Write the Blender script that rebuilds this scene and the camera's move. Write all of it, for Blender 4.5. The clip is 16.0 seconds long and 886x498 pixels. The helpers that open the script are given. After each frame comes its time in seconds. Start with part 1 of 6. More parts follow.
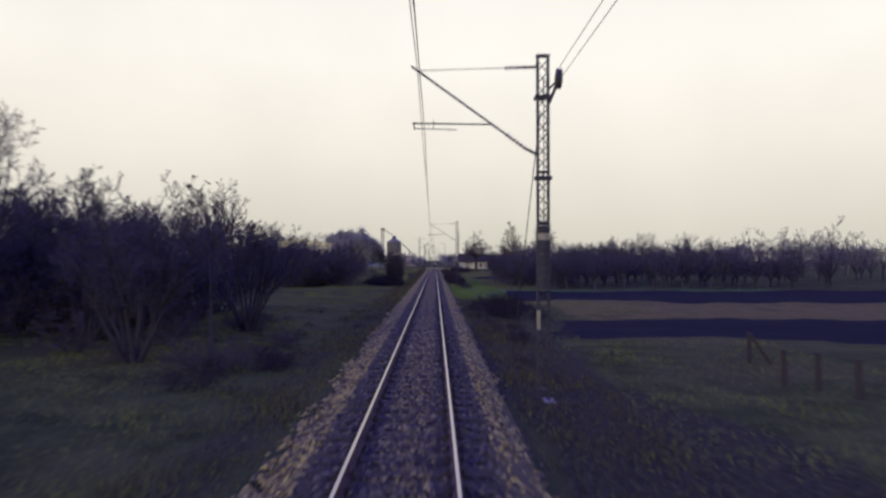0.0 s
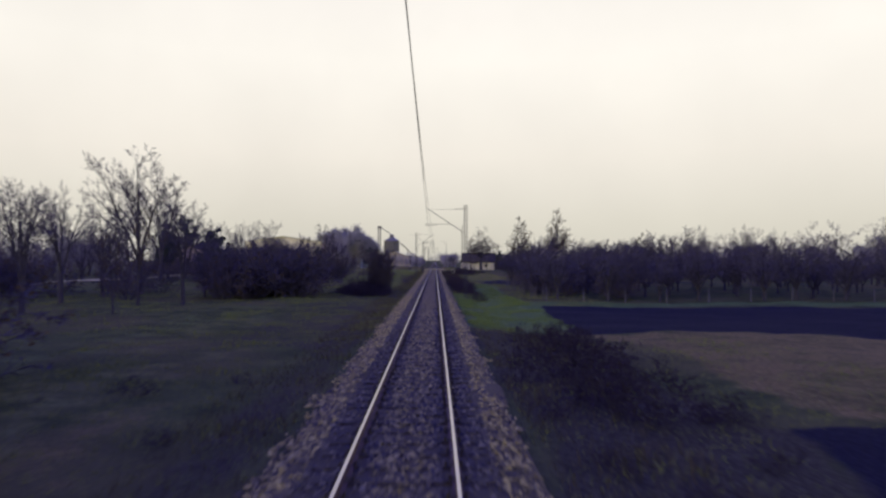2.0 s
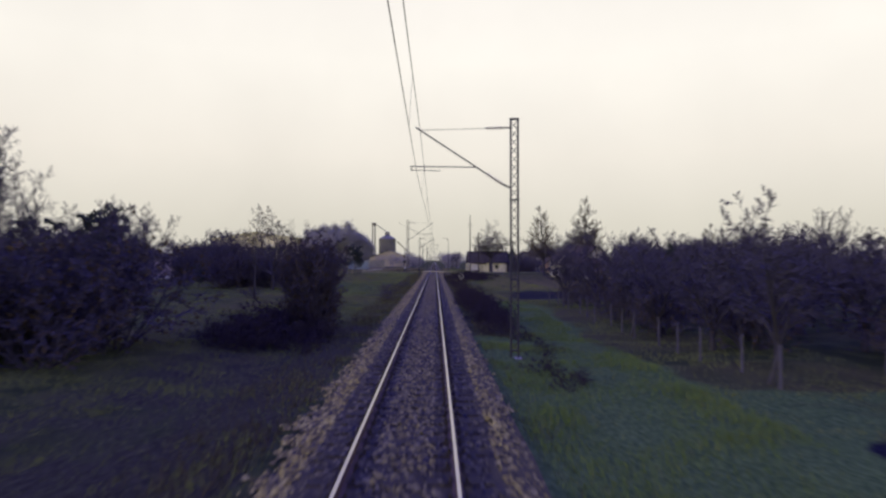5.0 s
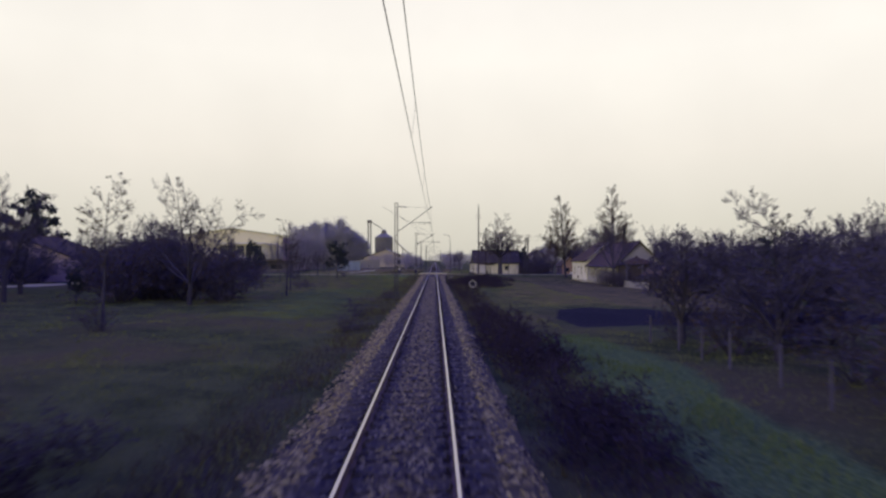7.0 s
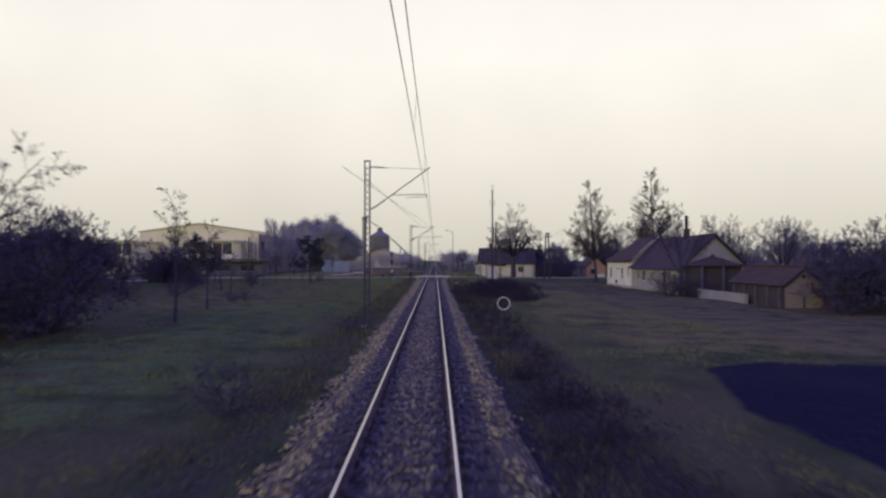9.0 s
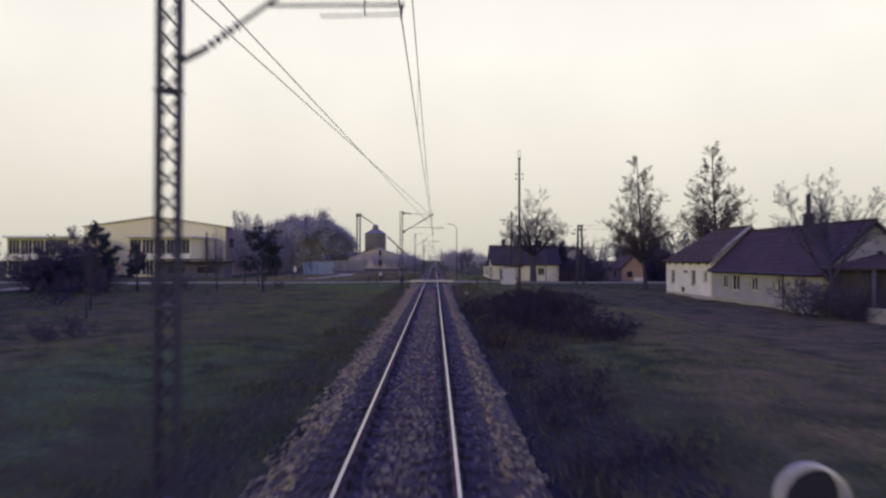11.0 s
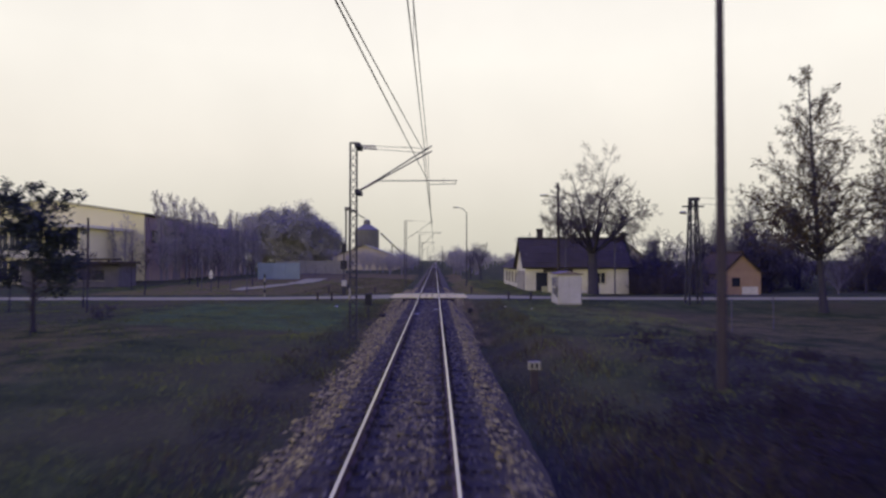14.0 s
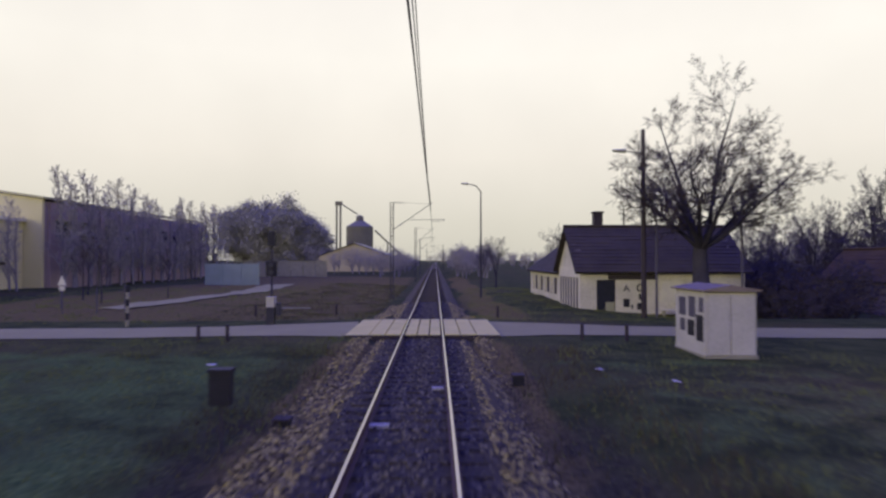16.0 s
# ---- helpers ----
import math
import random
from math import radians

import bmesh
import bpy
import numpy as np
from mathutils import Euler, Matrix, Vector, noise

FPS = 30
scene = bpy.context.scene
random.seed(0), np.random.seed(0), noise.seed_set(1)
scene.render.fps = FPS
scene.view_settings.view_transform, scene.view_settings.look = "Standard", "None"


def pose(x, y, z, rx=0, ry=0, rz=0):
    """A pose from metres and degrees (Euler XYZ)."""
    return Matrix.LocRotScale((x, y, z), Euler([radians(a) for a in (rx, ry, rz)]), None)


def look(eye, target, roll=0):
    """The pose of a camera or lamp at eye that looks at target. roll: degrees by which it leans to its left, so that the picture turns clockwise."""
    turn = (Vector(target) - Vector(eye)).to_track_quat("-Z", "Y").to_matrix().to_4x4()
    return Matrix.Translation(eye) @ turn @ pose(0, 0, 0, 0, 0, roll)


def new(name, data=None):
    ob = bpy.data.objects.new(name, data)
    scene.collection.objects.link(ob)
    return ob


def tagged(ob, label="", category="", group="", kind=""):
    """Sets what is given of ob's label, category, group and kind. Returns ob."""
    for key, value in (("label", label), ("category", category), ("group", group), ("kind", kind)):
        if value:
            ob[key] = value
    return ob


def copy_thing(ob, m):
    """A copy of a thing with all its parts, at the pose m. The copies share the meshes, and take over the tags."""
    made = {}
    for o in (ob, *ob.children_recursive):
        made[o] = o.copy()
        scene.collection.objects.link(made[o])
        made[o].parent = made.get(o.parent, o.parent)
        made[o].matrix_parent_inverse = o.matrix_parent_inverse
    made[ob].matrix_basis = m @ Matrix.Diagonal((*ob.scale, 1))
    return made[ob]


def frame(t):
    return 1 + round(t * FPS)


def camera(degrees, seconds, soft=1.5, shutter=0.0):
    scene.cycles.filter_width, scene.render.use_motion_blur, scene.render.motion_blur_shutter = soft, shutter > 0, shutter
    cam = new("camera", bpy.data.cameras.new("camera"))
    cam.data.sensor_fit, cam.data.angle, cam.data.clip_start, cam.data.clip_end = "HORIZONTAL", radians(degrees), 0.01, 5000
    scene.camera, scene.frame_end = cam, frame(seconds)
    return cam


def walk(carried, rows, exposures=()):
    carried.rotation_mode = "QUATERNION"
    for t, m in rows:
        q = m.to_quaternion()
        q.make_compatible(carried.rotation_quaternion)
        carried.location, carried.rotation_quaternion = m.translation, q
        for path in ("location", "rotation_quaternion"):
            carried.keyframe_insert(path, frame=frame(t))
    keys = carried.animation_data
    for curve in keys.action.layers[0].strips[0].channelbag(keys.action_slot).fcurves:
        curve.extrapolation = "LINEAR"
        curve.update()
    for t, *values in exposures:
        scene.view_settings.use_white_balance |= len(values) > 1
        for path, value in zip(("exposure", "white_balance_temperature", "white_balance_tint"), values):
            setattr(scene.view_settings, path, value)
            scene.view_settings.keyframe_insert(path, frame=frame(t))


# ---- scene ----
# The track runs along +Y; x = 0 is its centre line, z = 0 the top of the rails.
LENS, SPEED = 70.4, 11.4
cam = camera(LENS, 16.0, soft=2.5, shutter=0.5)
EYE_X, EYE_Z, PITCH, YAW, ROLL = 0.46, 2.77, 1.0, -0.72, 0.0
walk(cam, [(t / 2, pose(EYE_X, SPEED * t / 2, EYE_Z, 90 + PITCH, ROLL, YAW)) for t in range(33)],
     exposures=[(0.0, 0.0), (16.0, 0.0)])

# ---- light: an overcast dusk, pale along the horizon and blue overhead ----
world = bpy.data.worlds.new("dusk_sky")
scene.world = world
world.use_nodes = True
wn, wl = world.node_tree.nodes, world.node_tree.links
wn.clear()
w_out = wn.new("ShaderNodeOutputWorld")
w_geo = wn.new("ShaderNodeTexCoord")
w_sep = wn.new("ShaderNodeSeparateXYZ")
w_ramp = wn.new("ShaderNodeValToRGB")
SKY_STEPS = [(0.0, (0.63, 0.60, 0.52)), (0.06, (0.72, 0.68, 0.59)), (0.16, (0.88, 0.82, 0.73)), (0.30, (1.0, 0.95, 0.87)),
             (0.40, (0.97, 0.92, 0.86)), (0.47, (0.20, 0.21, 1.45)), (1.0, (0.112, 0.122, 1.95))]
while len(w_ramp.color_ramp.elements) < len(SKY_STEPS):
    w_ramp.color_ramp.elements.new(0.5)
for e, (p, c) in zip(w_ramp.color_ramp.elements, SKY_STEPS):
    e.position, e.color = p, (*c, 1)
w_noise = wn.new("ShaderNodeTexNoise")
w_noise.inputs["Scale"].default_value = 4.5
w_noise.inputs["Detail"].default_value = 4
w_mr = wn.new("ShaderNodeMapRange")
w_mr.inputs["To Min"].default_value, w_mr.inputs["To Max"].default_value = 0.91, 1.08
w_mul = wn.new("ShaderNodeMix")
w_mul.data_type, w_mul.blend_type = "RGBA", "MULTIPLY"
w_mul.inputs["Factor"].default_value = 1.0
w_bg = wn.new("ShaderNodeBackground")
w_bg.inputs["Strength"].default_value = 1.0
w_sky = wn.new("ShaderNodeTexSky")
w_sky.sky_type = "NISHITA"
w_sky.sun_disc = False
w_sky.sun_elevation, w_sky.sun_rotation = radians(12), radians(232)
w_bg2 = wn.new("ShaderNodeBackground")
w_bg2.inputs["Strength"].default_value = 0.004
w_add = wn.new("ShaderNodeAddShader")
wl.new(w_geo.outputs["Generated"], w_sep.inputs[0])
wl.new(w_sep.outputs["Z"], w_ramp.inputs[0])
wl.new(w_geo.outputs["Generated"], w_noise.inputs["Vector"])
wl.new(w_noise.outputs["Fac"], w_mr.inputs["Value"])
wl.new(w_ramp.outputs["Color"], w_mul.inputs["A"])
wl.new(w_mr.outputs["Result"], w_mul.inputs["B"])
wl.new(w_mul.outputs["Result"], w_bg.inputs["Color"])
wl.new(w_sky.outputs["Color"], w_bg2.inputs["Color"])
wl.new(w_bg.outputs[0], w_add.inputs[0])
wl.new(w_bg2.outputs[0], w_add.inputs[1])
wl.new(w_add.outputs[0], w_out.inputs["Surface"])

sun = new("sun", bpy.data.lights.new("sun", "SUN"))
sun.data.energy, sun.data.angle, sun.data.color = 0.78, radians(20), (1.0, 0.90, 0.72)
sun.matrix_world = look((-60, -50, 20), (0, 0, 0))

# ---- materials ----


def material(name, a, b, rough=0.85, scale=3.0, fine=30.0, bump=0.3, metal=0.0, spread=0.25, coords="Object", spec=0.25):
    """A surface that wanders from colour a to colour b at a large and a small scale, with relief."""
    m = bpy.data.materials.new(name)
    m.use_nodes = True
    n, l = m.node_tree.nodes, m.node_tree.links
    p = n["Principled BSDF"]
    if coords == "World":
        co = n.new("ShaderNodeNewGeometry").outputs["Position"]
    else:
        co = n.new("ShaderNodeTexCoord").outputs["Object"]
    big, small = n.new("ShaderNodeTexNoise"), n.new("ShaderNodeTexNoise")
    big.inputs["Scale"].default_value, small.inputs["Scale"].default_value = scale, fine
    big.inputs["Detail"].default_value, small.inputs["Detail"].default_value = 5, 3
    l.new(co, big.inputs["Vector"])
    l.new(co, small.inputs["Vector"])
    mixf = n.new("ShaderNodeMath")
    mixf.operation = "MULTIPLY_ADD"
    mixf.inputs[1].default_value = 0.45
    l.new(small.outputs["Fac"], mixf.inputs[0])
    sc = n.new("ShaderNodeMath")
    sc.operation = "MULTIPLY"
    sc.inputs[1].default_value = 0.55
    l.new(big.outputs["Fac"], sc.inputs[0])
    l.new(sc.outputs[0], mixf.inputs[2])
    rng = n.new("ShaderNodeMapRange")
    rng.inputs["From Min"].default_value, rng.inputs["From Max"].default_value = 0.5 - spread, 0.5 + spread
    l.new(mixf.outputs[0], rng.inputs["Value"])
    oi = n.new("ShaderNodeObjectInfo")
    jit = n.new("ShaderNodeMath")
    jit.operation = "MULTIPLY_ADD"
    jit.inputs[1].default_value, jit.inputs[2].default_value = 0.3, -0.15
    l.new(oi.outputs["Random"], jit.inputs[0])
    tot = n.new("ShaderNodeMath")
    tot.operation = "ADD"
    tot.use_clamp = True
    l.new(rng.outputs["Result"], tot.inputs[0])
    l.new(jit.outputs[0], tot.inputs[1])
    mx = n.new("ShaderNodeMix")
    mx.data_type = "RGBA"
    mx.inputs["A"].default_value, mx.inputs["B"].default_value = (*a, 1), (*b, 1)
    l.new(tot.outputs[0], mx.inputs["Factor"])
    l.new(mx.outputs["Result"], p.inputs["Base Color"])
    p.inputs["Roughness"].default_value, p.inputs["Metallic"].default_value = rough, metal
    p.inputs["Specular IOR Level"].default_value = 0.5 if rough < 0.5 or metal else spec
    if bump:
        bp = n.new("ShaderNodeBump")
        bp.inputs["Strength"].default_value, bp.inputs["Distance"].default_value = bump, 0.02
        l.new(small.outputs["Fac"], bp.inputs["Height"])
        l.new(bp.outputs["Normal"], p.inputs["Normal"])
    return m


def ground_material():
    """Grass and weeds; the sheet's own layers mark bare soil, dry grass, lush verge and gravel."""
    m = bpy.data.materials.new("meadow")
    m.use_nodes = True
    n, l = m.node_tree.nodes, m.node_tree.links
    p = n["Principled BSDF"]
    co = n.new("ShaderNodeNewGeometry").outputs["Position"]

    def noise_at(scale, detail=5):
        t = n.new("ShaderNodeTexNoise")
        t.inputs["Scale"].default_value, t.inputs["Detail"].default_value = scale, detail
        l.new(co, t.inputs["Vector"])
        return t.outputs["Fac"]

    def span(v, lo, hi):
        r = n.new("ShaderNodeMapRange")
        r.inputs["From Min"].default_value, r.inputs["From Max"].default_value = lo, hi
        l.new(v, r.inputs["Value"])
        return r.outputs["Result"]

    def mixed(f, a, b):
        x = n.new("ShaderNodeMix")
        x.data_type = "RGBA"
        l.new(f, x.inputs["Factor"])
        for key, v in (("A", a), ("B", b)):
            if isinstance(v, tuple):
                x.inputs[key].default_value = (*v, 1)
            else:
                l.new(v, x.inputs[key])
        return x.outputs["Result"]

    big, mid, small = noise_at(0.12), noise_at(0.8), noise_at(9.0, 6)
    grass = mixed(span(mid, 0.36, 0.64), (0.039, 0.049, 0.013), (0.084, 0.095, 0.024))
    grass = mixed(span(big, 0.46, 0.66), grass, (0.092, 0.080, 0.026))
    layers = (("dry", (0.120, 0.092, 0.026), (0.190, 0.148, 0.042)), ("lush", (0.060, 0.102, 0.023), (0.122, 0.172, 0.039)),
              ("soil", (0.007, 0.007, 0.012), (0.014, 0.014, 0.020)), ("weeds", (0.030, 0.029, 0.015), (0.062, 0.056, 0.026)))
    for key, a, b in layers:
        at = n.new("ShaderNodeAttribute")
        at.attribute_name = key
        ragged = n.new("ShaderNodeMath")
        ragged.operation = "MULTIPLY_ADD"
        ragged.inputs[1].default_value = 0.7
        l.new(mid, ragged.inputs[0])
        l.new(at.outputs["Fac"], ragged.inputs[2])
        grass = mixed(span(ragged.outputs[0], 0.72, 0.98), grass, mixed(span(small, 0.35, 0.65), a, b))
    shade = mixed(span(small, 0.25, 0.75), (0.72, 0.72, 0.72), (1.18, 1.18, 1.18))
    mul = n.new("ShaderNodeMix")
    mul.data_type, mul.blend_type = "RGBA", "MULTIPLY"
    mul.inputs["Factor"].default_value = 1
    l.new(grass, mul.inputs["A"])
    l.new(shade, mul.inputs["B"])
    l.new(mul.outputs["Result"], p.inputs["Base Color"])
    p.inputs["Roughness"].default_value = 0.95
    p.inputs["Specular IOR Level"].default_value = 0.04
    bp = n.new("ShaderNodeBump")
    bp.inputs["Strength"].default_value, bp.inputs["Distance"].default_value = 0.45, 0.08
    l.new(small, bp.inputs["Height"])
    l.new(bp.outputs["Normal"], p.inputs["Normal"])
    return m


def stone_material(name, cols):
    """Loose stones, each island with its own shade."""
    m = bpy.data.materials.new(name)
    m.use_nodes = True
    n, l = m.node_tree.nodes, m.node_tree.links
    p = n["Principled BSDF"]
    g = n.new("ShaderNodeNewGeometry")
    r = n.new("ShaderNodeValToRGB")
    while len(r.color_ramp.elements) < len(cols):
        r.color_ramp.elements.new(0.5)
    for i, (e, c) in enumerate(zip(r.color_ramp.elements, cols)):
        e.position, e.color = i / (len(cols) - 1), (*c, 1)
    l.new(g.outputs["Random Per Island"], r.inputs[0])
    l.new(r.outputs["Color"], p.inputs["Base Color"])
    p.inputs["Roughness"].default_value = 0.9
    return m


M = {
    "ground": ground_material(),
    "bed": material("ballast_bed", (0.050, 0.040, 0.016), (0.13, 0.104, 0.034), 0.95, 0.6, 18, 1.0, coords="World"),
    "stone": stone_material("ballast_stone", [(0.058, 0.048, 0.024), (0.20, 0.155, 0.028), (0.32, 0.250, 0.040), (0.52, 0.425, 0.080), (0.12, 0.095, 0.028)]),
    "stone_mid": stone_material("worn_ballast_stone", [(0.034, 0.029, 0.020), (0.12, 0.094, 0.022), (0.19, 0.150, 0.032), (0.36, 0.295, 0.070), (0.07, 0.057, 0.022)]),
    "stone_dark": stone_material("oily_ballast_stone", [(0.020, 0.017, 0.010), (0.060, 0.050, 0.018), (0.12, 0.098, 0.030), (0.24, 0.20, 0.065), (0.040, 0.034, 0.016)]),
    "sleeper": material("weathered_sleeper", (0.036, 0.029, 0.012), (0.085, 0.067, 0.027), 0.9, 3, 40, 0.6),
    "rail": material("rusty_rail", (0.055, 0.032, 0.024), (0.11, 0.065, 0.045), 0.75, 4, 60, 0.3, coords="World"),
    "rail_top": material("polished_rail", (0.40, 0.37, 0.27), (0.54, 0.50, 0.38), 0.30, 1, 20, 0.05, 1.0, coords="World"),
    "steel": material("weathered_mast_steel", (0.020, 0.019, 0.020), (0.046, 0.042, 0.040), 0.7, 2, 25, 0.2, 0.08),
    "wire": material("dark_wire", (0.030, 0.028, 0.028), (0.05, 0.046, 0.044), 0.6, 2, 20, 0.0, 0.3),
    "insulator": material("brown_insulator", (0.05, 0.022, 0.016), (0.085, 0.04, 0.03), 0.3, 8, 40, 0.0),
    "concrete": material("old_concrete", (0.22, 0.205, 0.12), (0.38, 0.355, 0.21), 0.9, 1.5, 22, 0.4),
    "asphalt": material("pale_asphalt", (0.29, 0.262, 0.082), (0.40, 0.36, 0.115), 0.92, 0.6, 30, 0.3, coords="World"),
    "deck": material("crossing_slab", (0.64, 0.55, 0.125), (0.82, 0.71, 0.18), 0.9, 1.2, 22, 0.3, coords="World"),
    "bark": material("dark_bark", (0.034, 0.031, 0.036), (0.070, 0.064, 0.070), 0.95, 2.5, 25, 0.5, spec=0.06),
    # bark of the far trees, its colour paled to paint in distance haze
    "haze_bark": material("haze_paled_bark", (0.16, 0.145, 0.135), (0.26, 0.24, 0.22), 0.95, 2.5, 25, 0.4),
    "twig": material("bare_twigs", (0.054, 0.048, 0.062), (0.102, 0.091, 0.108), 0.9, 1.0, 9, 0.0, spec=0.06),
    "bramble": material("dark_bramble_stems", (0.024, 0.019, 0.022), (0.056, 0.044, 0.046), 0.95, 1.0, 9, 0.0, spec=0.04),
    "leaf": material("brown_leaves", (0.060, 0.044, 0.021), (0.105, 0.076, 0.035), 0.85, 2.0, 12, 0.0, spec=0.06),
    "needle": material("dark_green_needles", (0.022, 0.030, 0.026), (0.045, 0.055, 0.046), 0.85, 2.0, 12, 0.0),
    # foliage of the large far trees, lightened so the colour carries the haze
    "haze_leaf": material("haze_paled_foliage", (0.27, 0.26, 0.21), (0.36, 0.345, 0.28), 0.9, 0.5, 4, 0.0),
    # twigs of the slender row and far woods, haze put into the base colour
    "haze_twig": material("haze_paled_twigs", (0.29, 0.270, 0.22), (0.42, 0.39, 0.32), 0.9, 0.2, 4, 0.0),
    "blade": material("grass_blades", (0.100, 0.130, 0.033), (0.225, 0.235, 0.060), 0.85, 0.25, 5, 0.0, coords="World", spec=0.08),
    "lush_blade": material("lush_grass_blades", (0.082, 0.135, 0.032), (0.168, 0.228, 0.056), 0.85, 0.5, 5, 0.0, coords="World", spec=0.08),
    # twigs at middle distance, a weaker haze mixed into their colour
    "faint_haze_twig": material("faintly_hazed_twigs", (0.120, 0.108, 0.110), (0.200, 0.182, 0.175), 0.9, 0.2, 4, 0.0, spec=0.06),
    "dead": material("dead_stalks", (0.054, 0.047, 0.026), (0.108, 0.090, 0.048), 0.9, 0.5, 5, 0.0, coords="World", spec=0.06),
    "white": material("dirty_whitewash", (0.50, 0.47, 0.29), (0.82, 0.77, 0.50), 0.9, 0.8, 14, 0.25),
    "dingy_white": material("stained_old_whitewash", (0.42, 0.39, 0.25), (0.74, 0.69, 0.45), 0.92, 0.9, 9, 0.35),
    "grey_wall": material("grey_plaster", (0.22, 0.205, 0.15), (0.34, 0.32, 0.24), 0.9, 0.8, 12, 0.3),
    "yellow": material("yellow_plaster", (0.60, 0.55, 0.235), (0.74, 0.685, 0.335), 0.9, 0.2, 8, 0.15),
    "ochre": material("faded_ochre_plaster", (0.34, 0.29, 0.17), (0.46, 0.40, 0.25), 0.9, 0.3, 8, 0.15),
    "brick": material("dark_brick_wall", (0.27, 0.21, 0.185), (0.38, 0.295, 0.255), 0.9, 0.4, 14, 0.4),
    "orange": material("bare_brick_gable", (0.27, 0.175, 0.085), (0.38, 0.255, 0.13), 0.9, 1.2, 16, 0.4),
    "tan": material("tan_plaster", (0.17, 0.135, 0.09), (0.27, 0.22, 0.145), 0.9, 1.0, 14, 0.3),
    "roof_red": material("old_red_tiles", (0.044, 0.028, 0.010), (0.092, 0.058, 0.020), 0.85, 0.8, 14, 0.4),
    "roof_dark": material("dark_roof_tiles", (0.034, 0.028, 0.015), (0.082, 0.066, 0.034), 0.85, 0.8, 14, 0.4),
    "roof_brown": material("brown_red_tiles", (0.034, 0.021, 0.013), (0.078, 0.046, 0.026), 0.85, 0.5, 9, 0.4),
    "gate_paint": material("faded_teal_paint", (0.20, 0.25, 0.20), (0.30, 0.35, 0.28), 0.7, 0.8, 9, 0.1),
    "hut_paint": material("greyed_hut_paint", (0.38, 0.355, 0.25), (0.56, 0.53, 0.38), 0.7, 1.2, 14, 0.15),
    "silo_metal": material("dull_silo_sheet", (0.14, 0.133, 0.085), (0.22, 0.208, 0.13), 0.7, 0.6, 10, 0.1),
    "tin": material("grey_tin_sheet", (0.34, 0.33, 0.18), (0.48, 0.46, 0.26), 0.6, 0.6, 10, 0.1, 0.4),
    "paint_white": material("worn_white_paint", (0.56, 0.53, 0.34), (0.74, 0.70, 0.46), 0.6, 2, 18, 0.1),
    "paint_black": material("black_paint", (0.012, 0.012, 0.012), (0.03, 0.028, 0.026), 0.6, 2, 18, 0.1),
    "glass": material("dark_window_glass", (0.02, 0.022, 0.025), (0.035, 0.036, 0.04), 0.12, 1, 6, 0.0),
    "wood": material("grey_weathered_wood", (0.065, 0.060, 0.062), (0.125, 0.115, 0.115), 0.9, 1.5, 26, 0.4),
    "wood_dark": material("tarred_wood", (0.030, 0.024, 0.020), (0.065, 0.052, 0.043), 0.85, 1.5, 26, 0.4),
}

# ---- mesh helpers ----


def mesh_of(name, V, F):
    """A mesh from arrays of points and of equal-sized faces."""
    V, F = np.asarray(V, dtype=np.float32), np.asarray(F, dtype=np.int32)
    me = bpy.data.meshes.new(name)
    me.vertices.add(len(V))
    me.vertices.foreach_set("co", V.ravel())
    me.loops.add(F.size)
    me.loops.foreach_set("vertex_index", F.ravel())
    me.polygons.add(len(F))
    me.polygons.foreach_set("loop_start", np.arange(len(F), dtype=np.int32) * F.shape[1])
    me.update(calc_edges=True)
    return me


